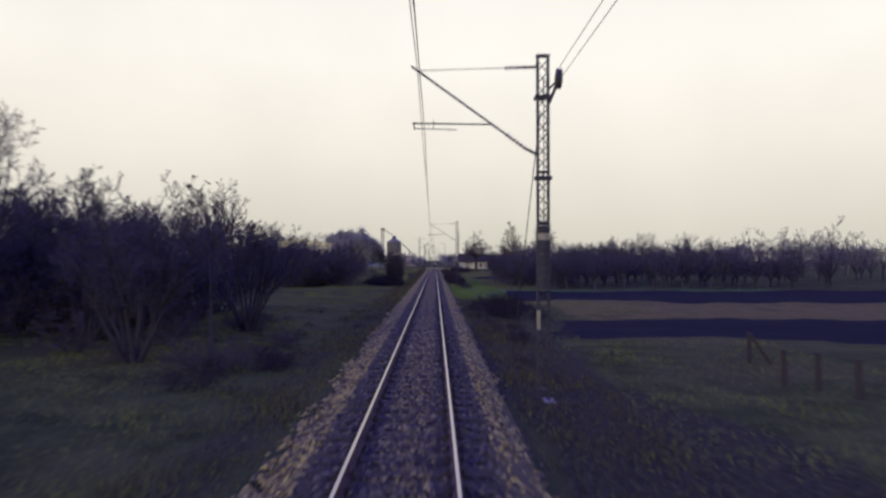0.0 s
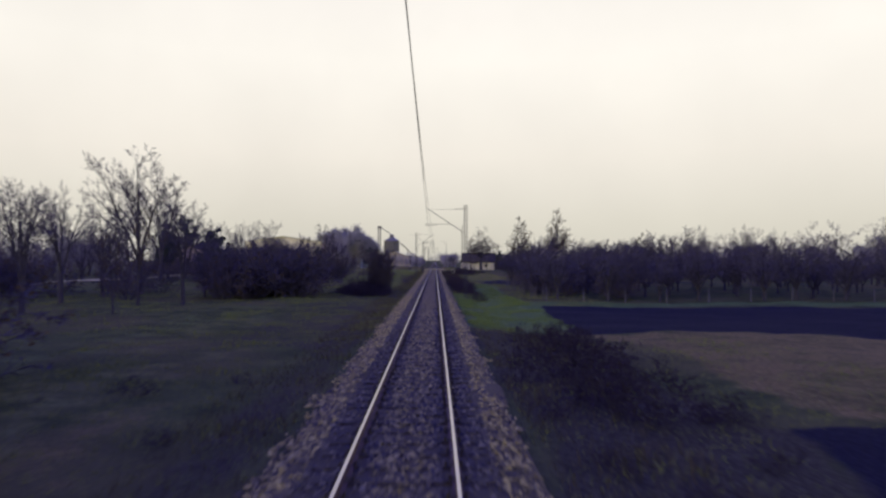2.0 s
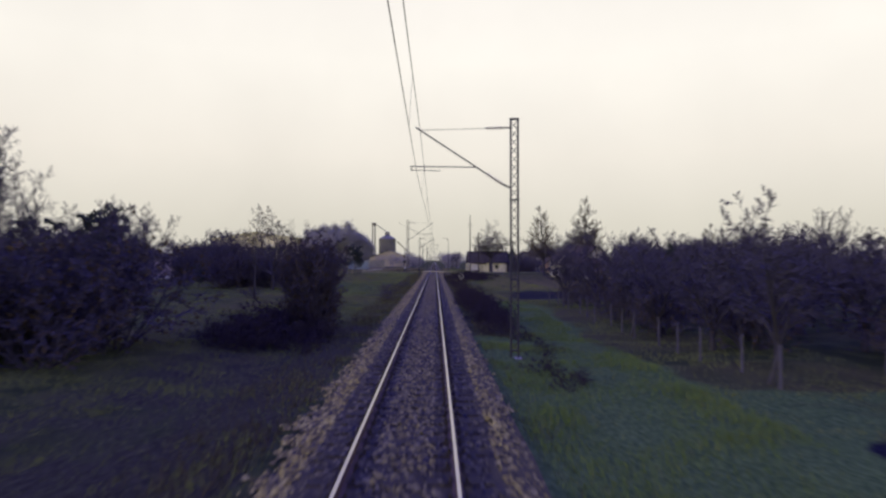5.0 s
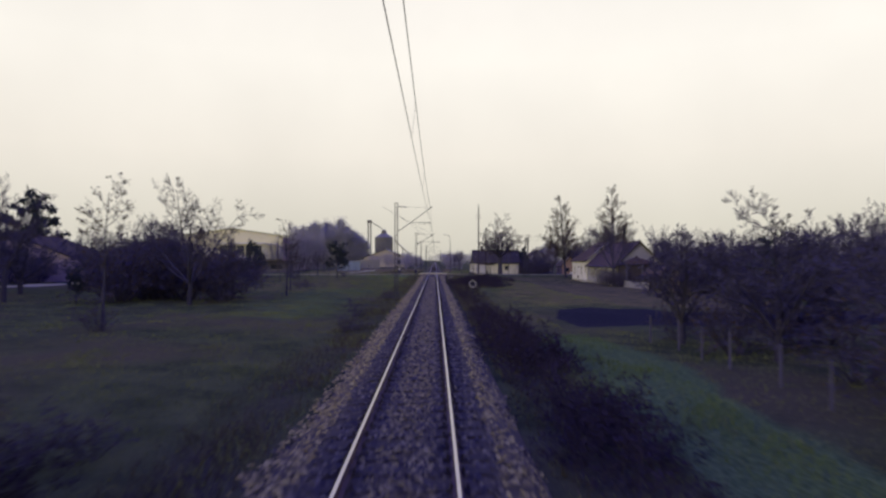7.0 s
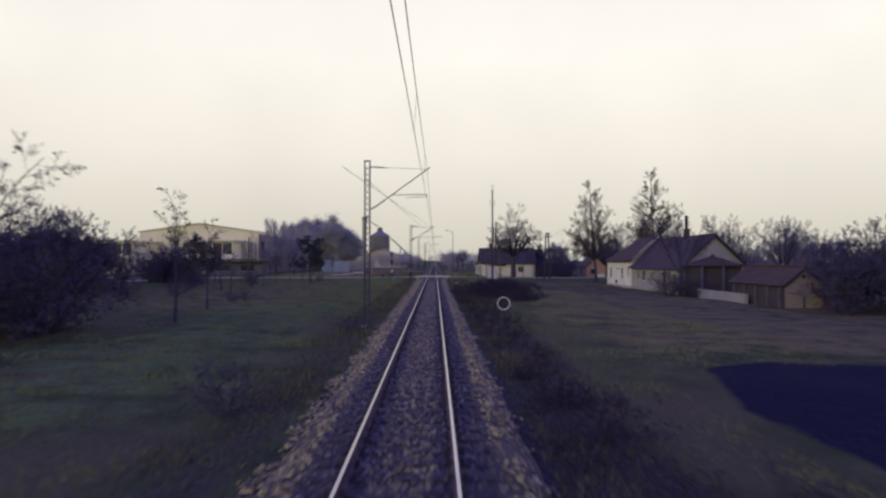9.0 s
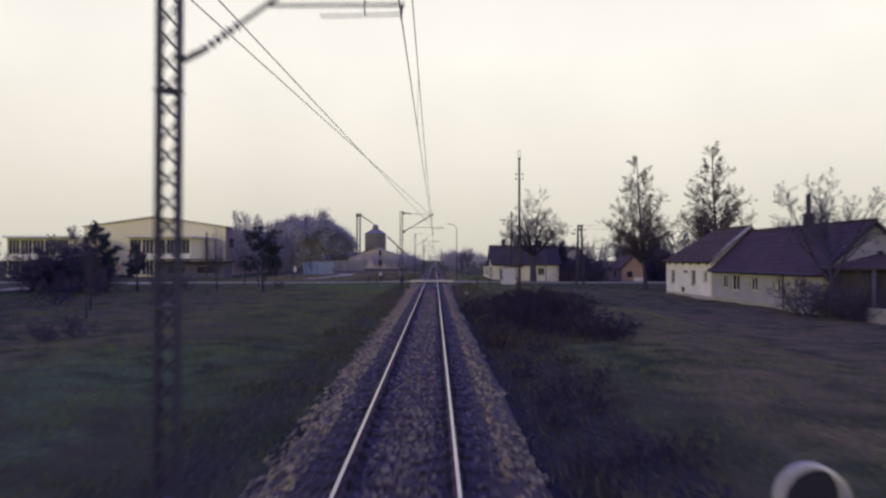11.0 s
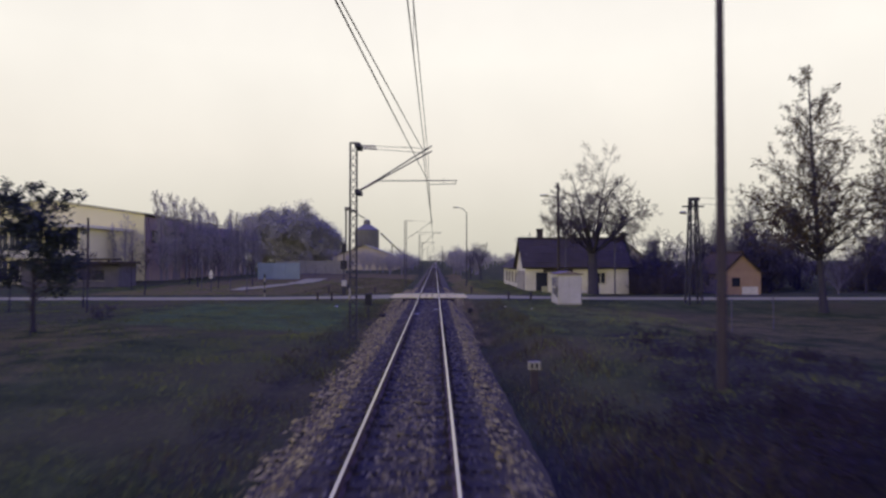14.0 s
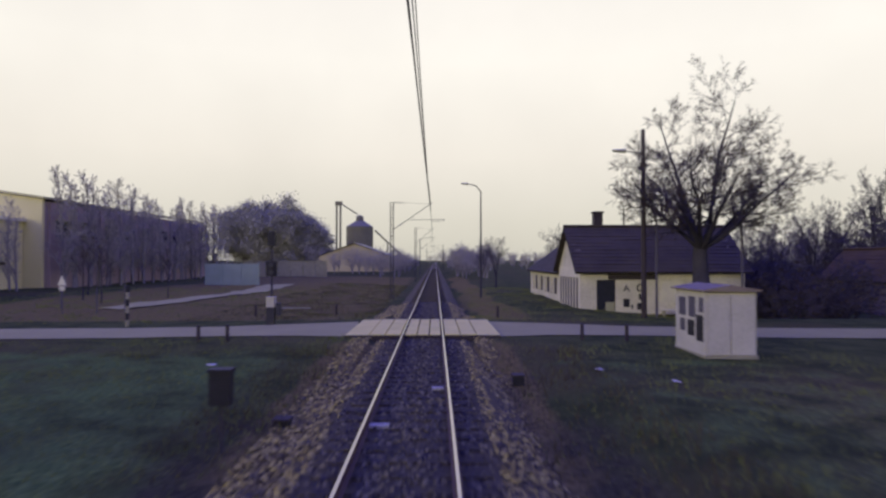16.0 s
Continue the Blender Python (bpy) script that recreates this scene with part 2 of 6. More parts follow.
class Geo:
    """Collects boxes, tubes and plates into one mesh."""

    def __init__(self):
        self.v, self.f, self.weld = [], [], False

    def box(self, x0, x1, y0, y1, z0, z1, m=None):
        b = len(self.v)
        pts = [(x, y, z) for z in (z0, z1) for y in (y0, y1) for x in (x0, x1)]
        self.v += [tuple(m @ Vector(p)) for p in pts] if m else pts
        self.f += [tuple(b + i for i in q) for q in ((0, 2, 3, 1), (4, 5, 7, 6), (0, 1, 5, 4), (2, 6, 7, 3), (0, 4, 6, 2), (1, 3, 7, 5))]
        return self

    def tube(self, p0, p1, r0, r1=None, n=6):
        r1 = r0 if r1 is None else r1
        p0, p1 = Vector(p0), Vector(p1)
        d = (p1 - p0).normalized()
        u = d.orthogonal().normalized()
        w = d.cross(u)
        b = len(self.v)
        for p, r in ((p0, r0), (p1, r1)):
            self.v += [tuple(p + (u * math.cos(6.28319 * i / n) + w * math.sin(6.28319 * i / n)) * r) for i in range(n)]
        self.f += [(b + i, b + (i + 1) % n, b + n + (i + 1) % n, b + n + i) for i in range(n)]
        self.f += [tuple(b + i for i in reversed(range(n))), tuple(b + n + i for i in range(n))]
        return self

    def bar(self, p0, p1, a, c=None):
        """A square bar between two points."""
        return self.tube(p0, p1, a * 0.7071, (c or a) * 0.7071, 4)

    def prism(self, outline, y0, y1):
        """An outline in x and z, drawn out along y."""
        b, n = len(self.v), len(outline)
        self.v += [(x, y0, z) for x, z in outline] + [(x, y1, z) for x, z in outline]
        self.f += [(b + i, b + n + i, b + n + (i + 1) % n, b + (i + 1) % n) for i in range(n)]
        self.f += [tuple(b + i for i in range(n)), tuple(b + n + i for i in reversed(range(n)))]
        return self

    def plate(self, pts, t):
        """A flat plate of thickness t under the given corners."""
        p = [Vector(q) for q in pts]
        nrm = (p[1] - p[0]).cross(p[2] - p[0]).normalized() * t
        b, n = len(self.v), len(p)
        self.v += [tuple(q) for q in p] + [tuple(q - nrm) for q in p]
        self.f += [tuple(b + i for i in range(n)), tuple(b + n + i for i in reversed(range(n)))]
        self.f += [(b + i, b + n + i, b + n + (i + 1) % n, b + (i + 1) % n) for i in range(n)]
        return self

    def mesh(self, name):
        me = bpy.data.meshes.new(name)
        me.from_pydata(self.v, [], self.f)
        bm = bmesh.new()
        bm.from_mesh(me)
        if self.weld:
            bmesh.ops.remove_doubles(bm, verts=bm.verts, dist=0.0005)
        bmesh.ops.recalc_face_normals(bm, faces=bm.faces)
        bm.to_mesh(me)
        bm.free()
        return me


def part(name, geo, mat, parent=None, label="", smooth=False):
    """One mesh object of one material, under a thing or a part."""
    me = geo.mesh(name) if isinstance(geo, Geo) else geo
    if not me.materials:
        me.materials.append(M[mat])
    if smooth:
        me.polygons.foreach_set("use_smooth", [True] * len(me.polygons))
    ob = new(name, me)
    if parent:
        ob.parent = parent
    return tagged(ob, label)


def thing(name, label, category, group="", kind="", at=None):
    ob = tagged(new(name), label, category, group, kind)
    ob.empty_display_size = 0.2
    if at is not None:
        ob.matrix_basis = at
    return ob


def step(a, b, x):
    t = min(1.0, max(0.0, (x - a) / (b - a)))
    return t * t * (3 - 2 * t)


CROSS_0, CROSS_1 = 205.9, 212.0


def ground_z(x, y):
    """The height of the ground sheet."""
    far = step(112, 170, y)
    wide = step(8, 18, x)
    right = -0.62 + 0.42 * far * (1 - wide) * step(2.4, 4.8, x) - 0.13 * step(130, 150, y) * wide
    left = -0.55 + 0.20 * step(4, 12, -x) + 0.14 * far
    z = right if x > 0 else left
    side = abs(x)
    flat = step(CROSS_0 - 9, CROSS_0 - 1, y) * (1 - step(CROSS_1 + 1, CROSS_1 + 9, y))
    z += 0.13 * (1 - step(2.1, 4.2, side)) * (1 - far)
    if x < -32:
        z += 0.22 * step(32.5, 36, -x) * (1 - step(196, 204, y))
    if side > 2.4:
        k = step(2.4, 6.0, side) * (1 - 0.8 * flat)
        z += k * (0.20 * noise.noise((x * 0.10, y * 0.10, 1.7)) + 0.13 * noise.noise((x * 0.33, y * 0.33, 5.1)) + 0.05 * noise.noise((x, y, 9.0)))
    z = z * (1 - flat) + flat * (-0.14 - 0.08 * step(4, 14, side))
    if side < 1.9:
        z -= 0.25
    return z


def on_ground(x, y, rz=0, sink=0.03):
    return pose(x, y, ground_z(x, y) - sink, 0, 0, rz)


# ---- ground sheet ----
def spread_coords(inner, fine, outer, growth):
    c, s = [0.0], fine
    while c[-1] < outer:
        c.append(c[-1] + s)
        if c[-1] > inner:
            s *= growth
    return c


xs_half = spread_coords(26, 0.7, 2600, 1.16)
XS = np.array([-x for x in reversed(xs_half[1:])] + xs_half)
YS = np.concatenate([np.arange(-90, -8, 4.0), np.arange(-8, 262, 0.8), np.array([262 + 1.6 * 1.12 ** i * i for i in range(52)])])
YS = np.unique(YS[YS < 4200])
gv = np.array([(x, y, ground_z(x, y)) for y in YS for x in XS])
nx, ny = len(XS), len(YS)
ii = (np.arange(ny - 1)[:, None] * nx + np.arange(nx - 1)[None, :]).ravel()
ground_me = mesh_of("ground", gv, np.stack([ii, ii + 1, ii + nx + 1, ii + nx], 1))


def box_mask(x, y, x0, x1, y0, y1, soft=0.8):
    def edge(v, e):
        return np.clip((v - e) / soft + 0.5, 0, 1)
    return edge(x, x0) * (1 - edge(x, x1)) * edge(y, y0) * (1 - edge(y, y1))


gx, gy = gv[:, 0], gv[:, 1]
wav = 0.9 * np.sin(gy * 0.21) + 0.5 * np.sin(gy * 0.57 + 1)
wax = 0.7 * np.sin(gx * 0.17) + 0.4 * np.sin(gx * 0.43 + 2)
soil = box_mask(gx - wav, gy - wax, 6.2, 70, 26.4, 35.2) + box_mask(gx - 0.5 * wav, gy - wax, 7.3, 70, 50.6, 68) + box_mask(gx - 0.5 * wav, gy - wax, 8.2, 40, 112, 121.5)
soil += box_mask(gx, gy, 60, 1200, 20, 60, 20)
dry = 0.6 * box_mask(gx - wav, gy - wax, 8.2, 70, 35.2, 50.6) + 0.52 * box_mask(gx - wav, gy - wax, 6.0, 30, 122, 168, 5) + 0.45 * box_mask(gx - wav, gy - wax, 6.0, 40, 168, 200, 5) + 0.45 * box_mask(gx, gy, -30, -8, 140, 190, 6) + 0.9 * box_mask(gx, gy, -30, -3, 213, 300, 3) + 0.9 * box_mask(gx - 0.4 * wav, gy, 2.6, 5.2, 213, 300, 1)
lush = box_mask(gx - 0.5 * wav, gy - wax, 4.4, 7.6, 52, 108, 1.5) + box_mask(gx, gy - wax, 1.9, 5.0, 53, 84, 1.5) + 0.4 * box_mask(gx, gy, 3.0, 12.0, 184, 202, 2) + 0.5 * box_mask(gx, gy, -14, -4, 112, 150, 6) + 0.55 * box_mask(gx - wav, gy - wax, -16, -3.2, 187, 204, 3) + 0.35 * box_mask(gx, gy, -15, -5, 22, 66, 4)
dry += 0.9 * box_mask(np.abs(gx), gy, 1.6, 3.1, 184, 205, 0.8)
dry += 0.38 * box_mask(gx - wav, gy, -13, -4.5, 28, 60, 5)
lush += 0.6 * box_mask(gx, gy, 7.2, 40, 68.5, 73.5, 1.5)
weeds = box_mask(np.abs(gx), gy, 2.2, 4.2, -90, 196, 1.0) * 0.55 + box_mask(gx - wav, gy, 2.2, 6.4, 8, 51, 1.5) * 0.85 + box_mask(gx - 0.4 * wav, gy, 2.2, 4.4, 104, 150, 1.2) + box_mask(gx - wav, gy, 2.2, 8.4, 150, 170, 1.5) + box_mask(gx - wav, gy - wax, 6.6, 14, 168, 185, 2.5) + 0.55 * box_mask(gx, gy, -9, -3, 46, 88, 2)
weeds *= 1 - box_mask(gx, gy - wax, 1.9, 8.0, 53, 84, 1.5)
for key, arr in (("soil", soil), ("dry", dry), ("lush", lush), ("weeds", weeds)):
    at = ground_me.attributes.new(key, "FLOAT", "POINT")
    at.data.foreach_set("value", np.clip(arr, 0, 1).astype(np.float32))
tagged(part("ground", ground_me, "ground", smooth=True), "uneven grass meadow with tilled soil strips", "ground", kind="structure")

# ---- track ----
TRACK_END = 900.0
bed = Geo()
profile = [(-2.42, -0.80), (-2.06, -0.50), (-1.55, -0.22), (-1.32, -0.195), (1.32, -0.195), (1.55, -0.22), (2.06, -0.50), (2.42, -0.80)]
cuts = list(np.arange(-30, 240, 1.5)) + [240 + 20 * i for i in range(34)]
bv = []
for y in cuts:
    for x, z in profile:
        s = abs(x) > 1.4
        bv.append((x + (0.22 * noise.noise((x, y * 0.35, 3)) if s else 0), y, z + (0.05 * noise.noise((x, y * 0.6, 8)) if s else 0)))
np_, nc = len(profile), len(cuts)
jj = (np.arange(nc - 1)[:, None] * np_ + np.arange(np_ - 1)[None, :]).ravel()
tagged(part("ballast_bed", mesh_of("ballast_bed", bv, np.stack([jj, jj + 1, jj + np_ + 1, jj + np_], 1)), "bed"),
       "brown crushed stone bed of the railway line", "ballast", kind="structure")

track = thing("railway_track", "single railway track with polished rails on worn sleepers", "track", kind="structure")
head = [(-0.036, -0.012), (-0.030, -0.002), (-0.024, 0.0), (0.024, 0.0), (0.030, -0.002), (0.036, -0.012), (0.036, -0.040), (0.009, -0.055), (0.009, -0.145), (0.070, -0.160), (0.070, -0.172), (-0.070, -0.172), (-0.070, -0.160), (-0.009, -0.145), (-0.009, -0.055), (-0.036, -0.040)]
for side in (-0.7525, 0.7525):
    g = Geo()
    g.prism([(side + x, z) for x, z in head], -25, TRACK_END)
    me = g.mesh("rail")
    me.materials.append(M["rail"])
    me.materials.append(M["rail_top"])
    for poly in me.polygons:
        if poly.normal.z > 0.98 and poly.center.z > -0.001:
            poly.material_index = 1
    part("rail", me, "rail", track, "steel rail with a polished running surface")

# ---- overhead line ----


def lattice_mast(m, h, w=0.25, d=0.12):
    """Two channel posts, lacing that rises one way in front and the other way behind, base at the origin."""
    for s in (-1, 1):
        part("post", Geo().box(s * w / 2 - 0.026, s * w / 2 + 0.026, -d / 2, d / 2, 0, h), "steel", m)
    n = int((h - 0.4) / 0.29)
    for s in (-1, 1):
        lace = Geo()
        for i in range(n):
            z0 = 0.35 + i * 0.29
            lace.bar((s * w / 2, s * d / 2, z0), (-s * w / 2, s * d / 2, z0 + 0.29), 0.022)
        part("lacing", lace, "steel", m)["kind"] = "stuff"
    for z in (0.3, h * 0.33, h * 0.66, h - 0.03):
        part("batten", Geo().box(-w / 2 - 0.035, w / 2 + 0.035, -d / 2 - 0.014, d / 2 + 0.014, z, z + 0.05), "steel", m)


def insulator(g, p0, p1, r=0.06, n=6):
    p0, p1 = Vector(p0), Vector(p1)
    g.tube(p0, p1, r * 0.35, n=6)
    for i in range(n):
        a, b = p0.lerp(p1, (i + 0.2) / n), p0.lerp(p1, (i + 0.65) / n)
        g.tube(a, b, r, r * 0.55, 8)


ARM_TIP_Z, ROOT_Z, REG_Z, WIRE_Z = 7.20, 5.22, 5.94, 5.72
LIFTS = {14.9: (0.08, 0.05, 0.06), 183.6: (-0.20, 0.12, -0.18)}


def catenary_mast(y, x, side, h=7.6, double=False, reach=2.85, push=0.15, base=None, plated=False, wide=0.25):
    """side -1: the mast stands to the right of the track and its arm points left. Heights over the rails."""
    base = -0.55 if base is None else base
    tip_z, root_z, reg_z = (a + b for a, b in zip((ARM_TIP_Z, ROOT_Z, REG_Z), LIFTS.get(y, (0, 0, 0))))
    m = thing("catenary_mast", "dark lattice steel catenary mast with a bracket arm", "mast", "overhead line masts", at=pose(x, y, base))
    lattice_mast(m, h - base, wide)
    if plated:
        part("plate", Geo().box(-0.165, -0.085, -0.078, -0.062, 1.75, 2.2), "concrete", m, "small pale plate")
    part("foundation", Geo().box(-0.34, 0.34, -0.32, 0.32, -0.7, 0.03).box(-0.26, 0.26, -0.24, 0.24, 0.03, 0.08), "grey_wall", m, "grey concrete footing")
    for k in range(2 if double else 1):
        oy = 0.5 * k - (0.25 if double else 0)
        s = side
        tip = Vector((s * reach, oy, tip_z - base - 0.10 * k))
        root = Vector((s * 0.2, oy, root_z - base + 0.10 * k))
        along = (tip - root).normalized()
        inner, ins_end = root.lerp(tip, 0.08), root.lerp(tip, 0.25)
        arm = Geo()
        arm.tube(ins_end, tip + along * 0.18, 0.026, n=6)
        reg = root.lerp(tip, (reg_z - base - root.z) / (tip.z - root.z))
        end = reach + push
        if not k:
            arm.tube(reg, (s * end, oy, reg.z + 0.02), 0.019, n=6)
            arm.tube((s * (end - 0.03), oy, reg.z + 0.02), (s * (end - 0.05), oy, reg.z - 0.14), 0.016, n=5)
            arm.tube((s * (end - 0.05), oy, reg.z - 0.10), (s * (end - 1.05), oy, reg.z - 0.13), 0.012, n=5)
            arm.tube((s * (end - 0.5), oy, reg.z - 0.10), (s * (end - 0.5), oy, reg.z + 0.10), 0.012, n=4)
        part("bracket_arm", arm, "steel", m)
        t0 = Vector((s * 0.2, oy, tip_z + 0.10 - base))
        part("tie_rod", Geo().tube(t0.lerp(tip, 0.26), tip, 0.012, n=4), "steel", m)
        for a, b, r in ((inner, ins_end, 0.06), (t0.lerp(tip, 0.08), t0.lerp(tip, 0.26), 0.055)):
            ins = Geo()
            insulator(ins, a, b, r)
            part("insulator", ins, "insulator", m, "ribbed brown insulator")
        part("arm_bracket", Geo().bar((s * 0.12, oy, t0.z), t0.lerp(tip, 0.10), 0.05), "steel", m)
        part("arm_bracket", Geo().bar((s * 0.12, oy, root.z), inner, 0.06), "steel", m)
    if double:
        for z in (root_z - base, tip_z + 0.1 - base):
            part("spreader", Geo().box(min(s * 0.1, s * 0.3), max(s * 0.1, s * 0.3), -0.5, 0.5, z - 0.08, z + 0.08), "steel", m)
    return m


# y, x, side, height, double arm, registration push, messenger x, contact x
MASTS = [(-46.0, -2.9, 1, 7.6, False, 0.2, 0.0, 0.2), (14.9, 3.03, -1, 7.65, False, 0.12, 0.04, 0.22), (78.4, 3.17, -1, 7.6, False, 0.35, -0.05, -0.16),
         (133.2, -2.84, 1, 7.6, False, 0.0, 0.08, 0.05), (183.6, -2.66, 1, 7.25, True, 1.1, 0.18, 0.20), (232.0, -2.95, 1, 7.3, False, 1.1, 0.1, 0.2),
         (271.0, -2.3, 1, 7.3, False, 0.3, 0.1, -0.1), (322.0, -2.9, 1, 7.4, False, 0.3, 0.0, 0.1), (376.0, 2.9, -1, 7.4, False, 0.3, 0.0, -0.1), (436.0, -2.9, 1, 7.4, False, 0.3, 0.0, 0.1)]
for y, x, s, h, dbl, push, mx, cx in MASTS:
    catenary_mast(y, x, s, h, dbl, reach=abs(mx - x), push=push, base=ground_z(x, y) - 0.08, plated=y in (14.9, 183.6))


def wire(name, pts, sag, r, label, n=14):
    """A hanging wire through supports, as one swept tube."""
    cu = bpy.data.curves.new(name, "CURVE")
    cu.dimensions, cu.bevel_depth, cu.bevel_resolution = "3D", r, 0
    sp = cu.splines.new("POLY")
    out = []
    for a, b in zip(pts[:-1], pts[1:]):
        for i in range(n):
            t = i / n
            p = Vector(a).lerp(Vector(b), t)
            p.z -= sag * 4 * t * (1 - t)
            out.append(p)
    out.append(Vector(pts[-1]))
    sp.points.add(len(out) - 1)
    for q, p in zip(sp.points, out):
        q.co = (*p, 1)
    tmp = bpy.data.objects.new(name, cu)
    me = bpy.data.meshes.new_from_object(tmp)
    bpy.data.objects.remove(tmp)
    bpy.data.curves.remove(cu)
    me.materials.clear()
    me.materials.append(M["wire"])
    return tagged(new(name, me), label, "wire", "overhead wires")


msg = [(r[6], r[0], ARM_TIP_Z + LIFTS.get(r[0], (0, 0, 0))[0]) for r in MASTS]
con = [(r[7], r[0], WIRE_Z) for r in MASTS]
wire("messenger_wire", msg, 0.75, 0.009, "thin dark messenger wire hung from mast to mast")
wire("contact_wire", con, 0.05, 0.008, "straight dark contact wire over the track")
drops = Geo()
for a, b, c, d in zip(msg[:-1], msg[1:], con[:-1], con[1:]):
    for t in (0.12, 0.3, 0.5, 0.7, 0.88):
        p, q = Vector(a).lerp(Vector(b), t), Vector(c).lerp(Vector(d), t)
        p.z -= 0.75 * 4 * t * (1 - t)
        q.z -= 0.06 * 4 * t * (1 - t)
        drops.tube(p, q, 0.004, n=3)
tagged(part("dropper_wires", drops, "wire"), "thin droppers between messenger and contact wire", "wire", kind="stuff")
# the second pair that leaves the line between two left-hand masts
wire("messenger_wire", [(-3.98, 132.8, 7.25), (-0.03, 183.9, 7.05), (0.12, 232.0, 7.2)], 0.03, 0.015, "dark messenger wire of the overlapping span")
wire("contact_wire", [(-2.95, 132.8, 6.75), (0.12, 183.9, 5.95), (0.2, 232.0, 5.75)], 0.03, 0.014, "dark contact wire of the overlapping span")
# tensioned wires at the first mast
wire("anchor_wire", [(3.41, 14.8, 7.35), (2.2, -46.0, 6.4)], 0.3, 0.009, "tensioned wire running to a balance wheel")
wire("anchor_wire", [(3.47, 14.8, 7.13), (2.9, -46.0, 6.7)], 0.3, 0.009, "tensioned wire running to a balance wheel")
wire("guy_wire", [(3.0, 15.1, 6.3), (3.12, 21.75, -0.62)], 0.0, 0.013, "slanting guy wire from mast to ground", 2)
wheel = thing("balance_wheel", "dark balance wheel on a bracket of the mast", "balance wheel", at=pose(3.39, 14.8, 7.05))
part("wheel", Geo().tube((-0.05, 0, 0.02), (0.05, 0, 0.02), 0.24, n=18).tube((-0.08, 0, 0.02), (0.08, 0, 0.02), 0.10, n=12), "steel", wheel)
part("bracket", Geo().bar((-0.22, 0.05, -0.55), (0, 0, 0), 0.07).bar((-0.22, 0.05, -0.2), (0, 0, 0), 0.05), "steel", wheel)
weights = thing("weight_stack", "stack of dark round tension weights beside the mast", "weights", at=pose(2.97, 14.45, 2.1))
for i in range(9):
    part("weight", Geo().tube((0, 0, 0.162 * i), (0, 0, 0.162 * i + 0.152), 0.15 - 0.008 * (i % 2), n=16), "concrete" if i == 7 else "steel", weights)
part("rod", Geo().tube((0, 0, -0.1), (0, 0, 4.9), 0.012, n=5), "steel", weights)
for z in (0.2, 1.5):
    part("guide", Geo().box(-0.1, 0.1, 0.1, 0.39, z, z + 0.06), "steel", weights)
for z in (4.67, 6.6):
    clamp = thing("mast_clamp", "dark steel clamp bolted round the mast", "clamp", "mast clamps", at=pose(3.03, 14.9, z))
    part("strap", Geo().box(-0.2, 0.2, -0.10, -0.062, 0, 0.09).box(-0.2, 0.2, 0.062, 0.10, 0, 0.09), "steel", clamp)
    for q in (-0.18, 0.18):
        part("bolt", Geo().tube((q, -0.12, 0.045), (q, 0.12, 0.045), 0.018, n=6), "steel", clamp)


# ---- trees ----


def limbs(rng, start, way, length, r0, r1, nseg, wander, lift):
    """Polylines: (N, nseg+1, 3) points and (N, nseg+1) radii."""
    n = len(start)
    pts = np.zeros((n, nseg + 1, 3))
    pts[:, 0] = start
    d = way / np.linalg.norm(way, axis=1, keepdims=True)
    for i in range(nseg):
        d = d + rng.normal(0, wander, (n, 3))
        d[:, 2] += lift
        d /= np.linalg.norm(d, axis=1, keepdims=True)
        pts[:, i + 1] = pts[:, i] + d * (length / nseg)[:, None]
    rad = r0[:, None] * (1 - np.linspace(0, 1, nseg + 1)) + r1[:, None] * np.linspace(0, 1, nseg + 1)
    return pts, rad


def sprout(rng, pts, rad, count, t0, angle, ratio, taper, lift0=0.0, t1=1.0, shrink=0.5, bias=1.0):
    """Starts, ways, lengths and radii of children along the parents."""
    n, s = pts.shape[0], pts.shape[1] - 1
    par = np.repeat(np.arange(n), count)
    t = t0 + (t1 - t0) * ((np.tile(np.arange(count), n) + rng.random(n * count)) / count) ** bias
    k = np.minimum((t * s).astype(int), s - 1)
    f = (t * s - k)[:, None]
    a, b = pts[par, k], pts[par, k + 1]
    d = b - a
    d /= np.linalg.norm(d, axis=1, keepdims=True)
    rnd = rng.normal(0, 1, (len(par), 3))
    rnd -= d * np.sum(rnd * d, axis=1, keepdims=True)
    rnd /= np.linalg.norm(rnd, axis=1, keepdims=True)
    ang = np.radians(angle * (0.75 + 0.5 * rng.random(len(par))))[:, None]
    way = d * np.cos(ang) + rnd * np.sin(ang)
    way[:, 2] += lift0
    plen = np.linalg.norm(pts[:, 1:] - pts[:, :-1], axis=2).sum(1)
    length = plen[par] * ratio * (1 - shrink * t) * (0.7 + 0.6 * rng.random(len(par)))
    r = (rad[par, k] * (1 - f[:, 0]) + rad[par, k + 1] * f[:, 0]) * taper
    return a + (b - a) * f, way, length, r


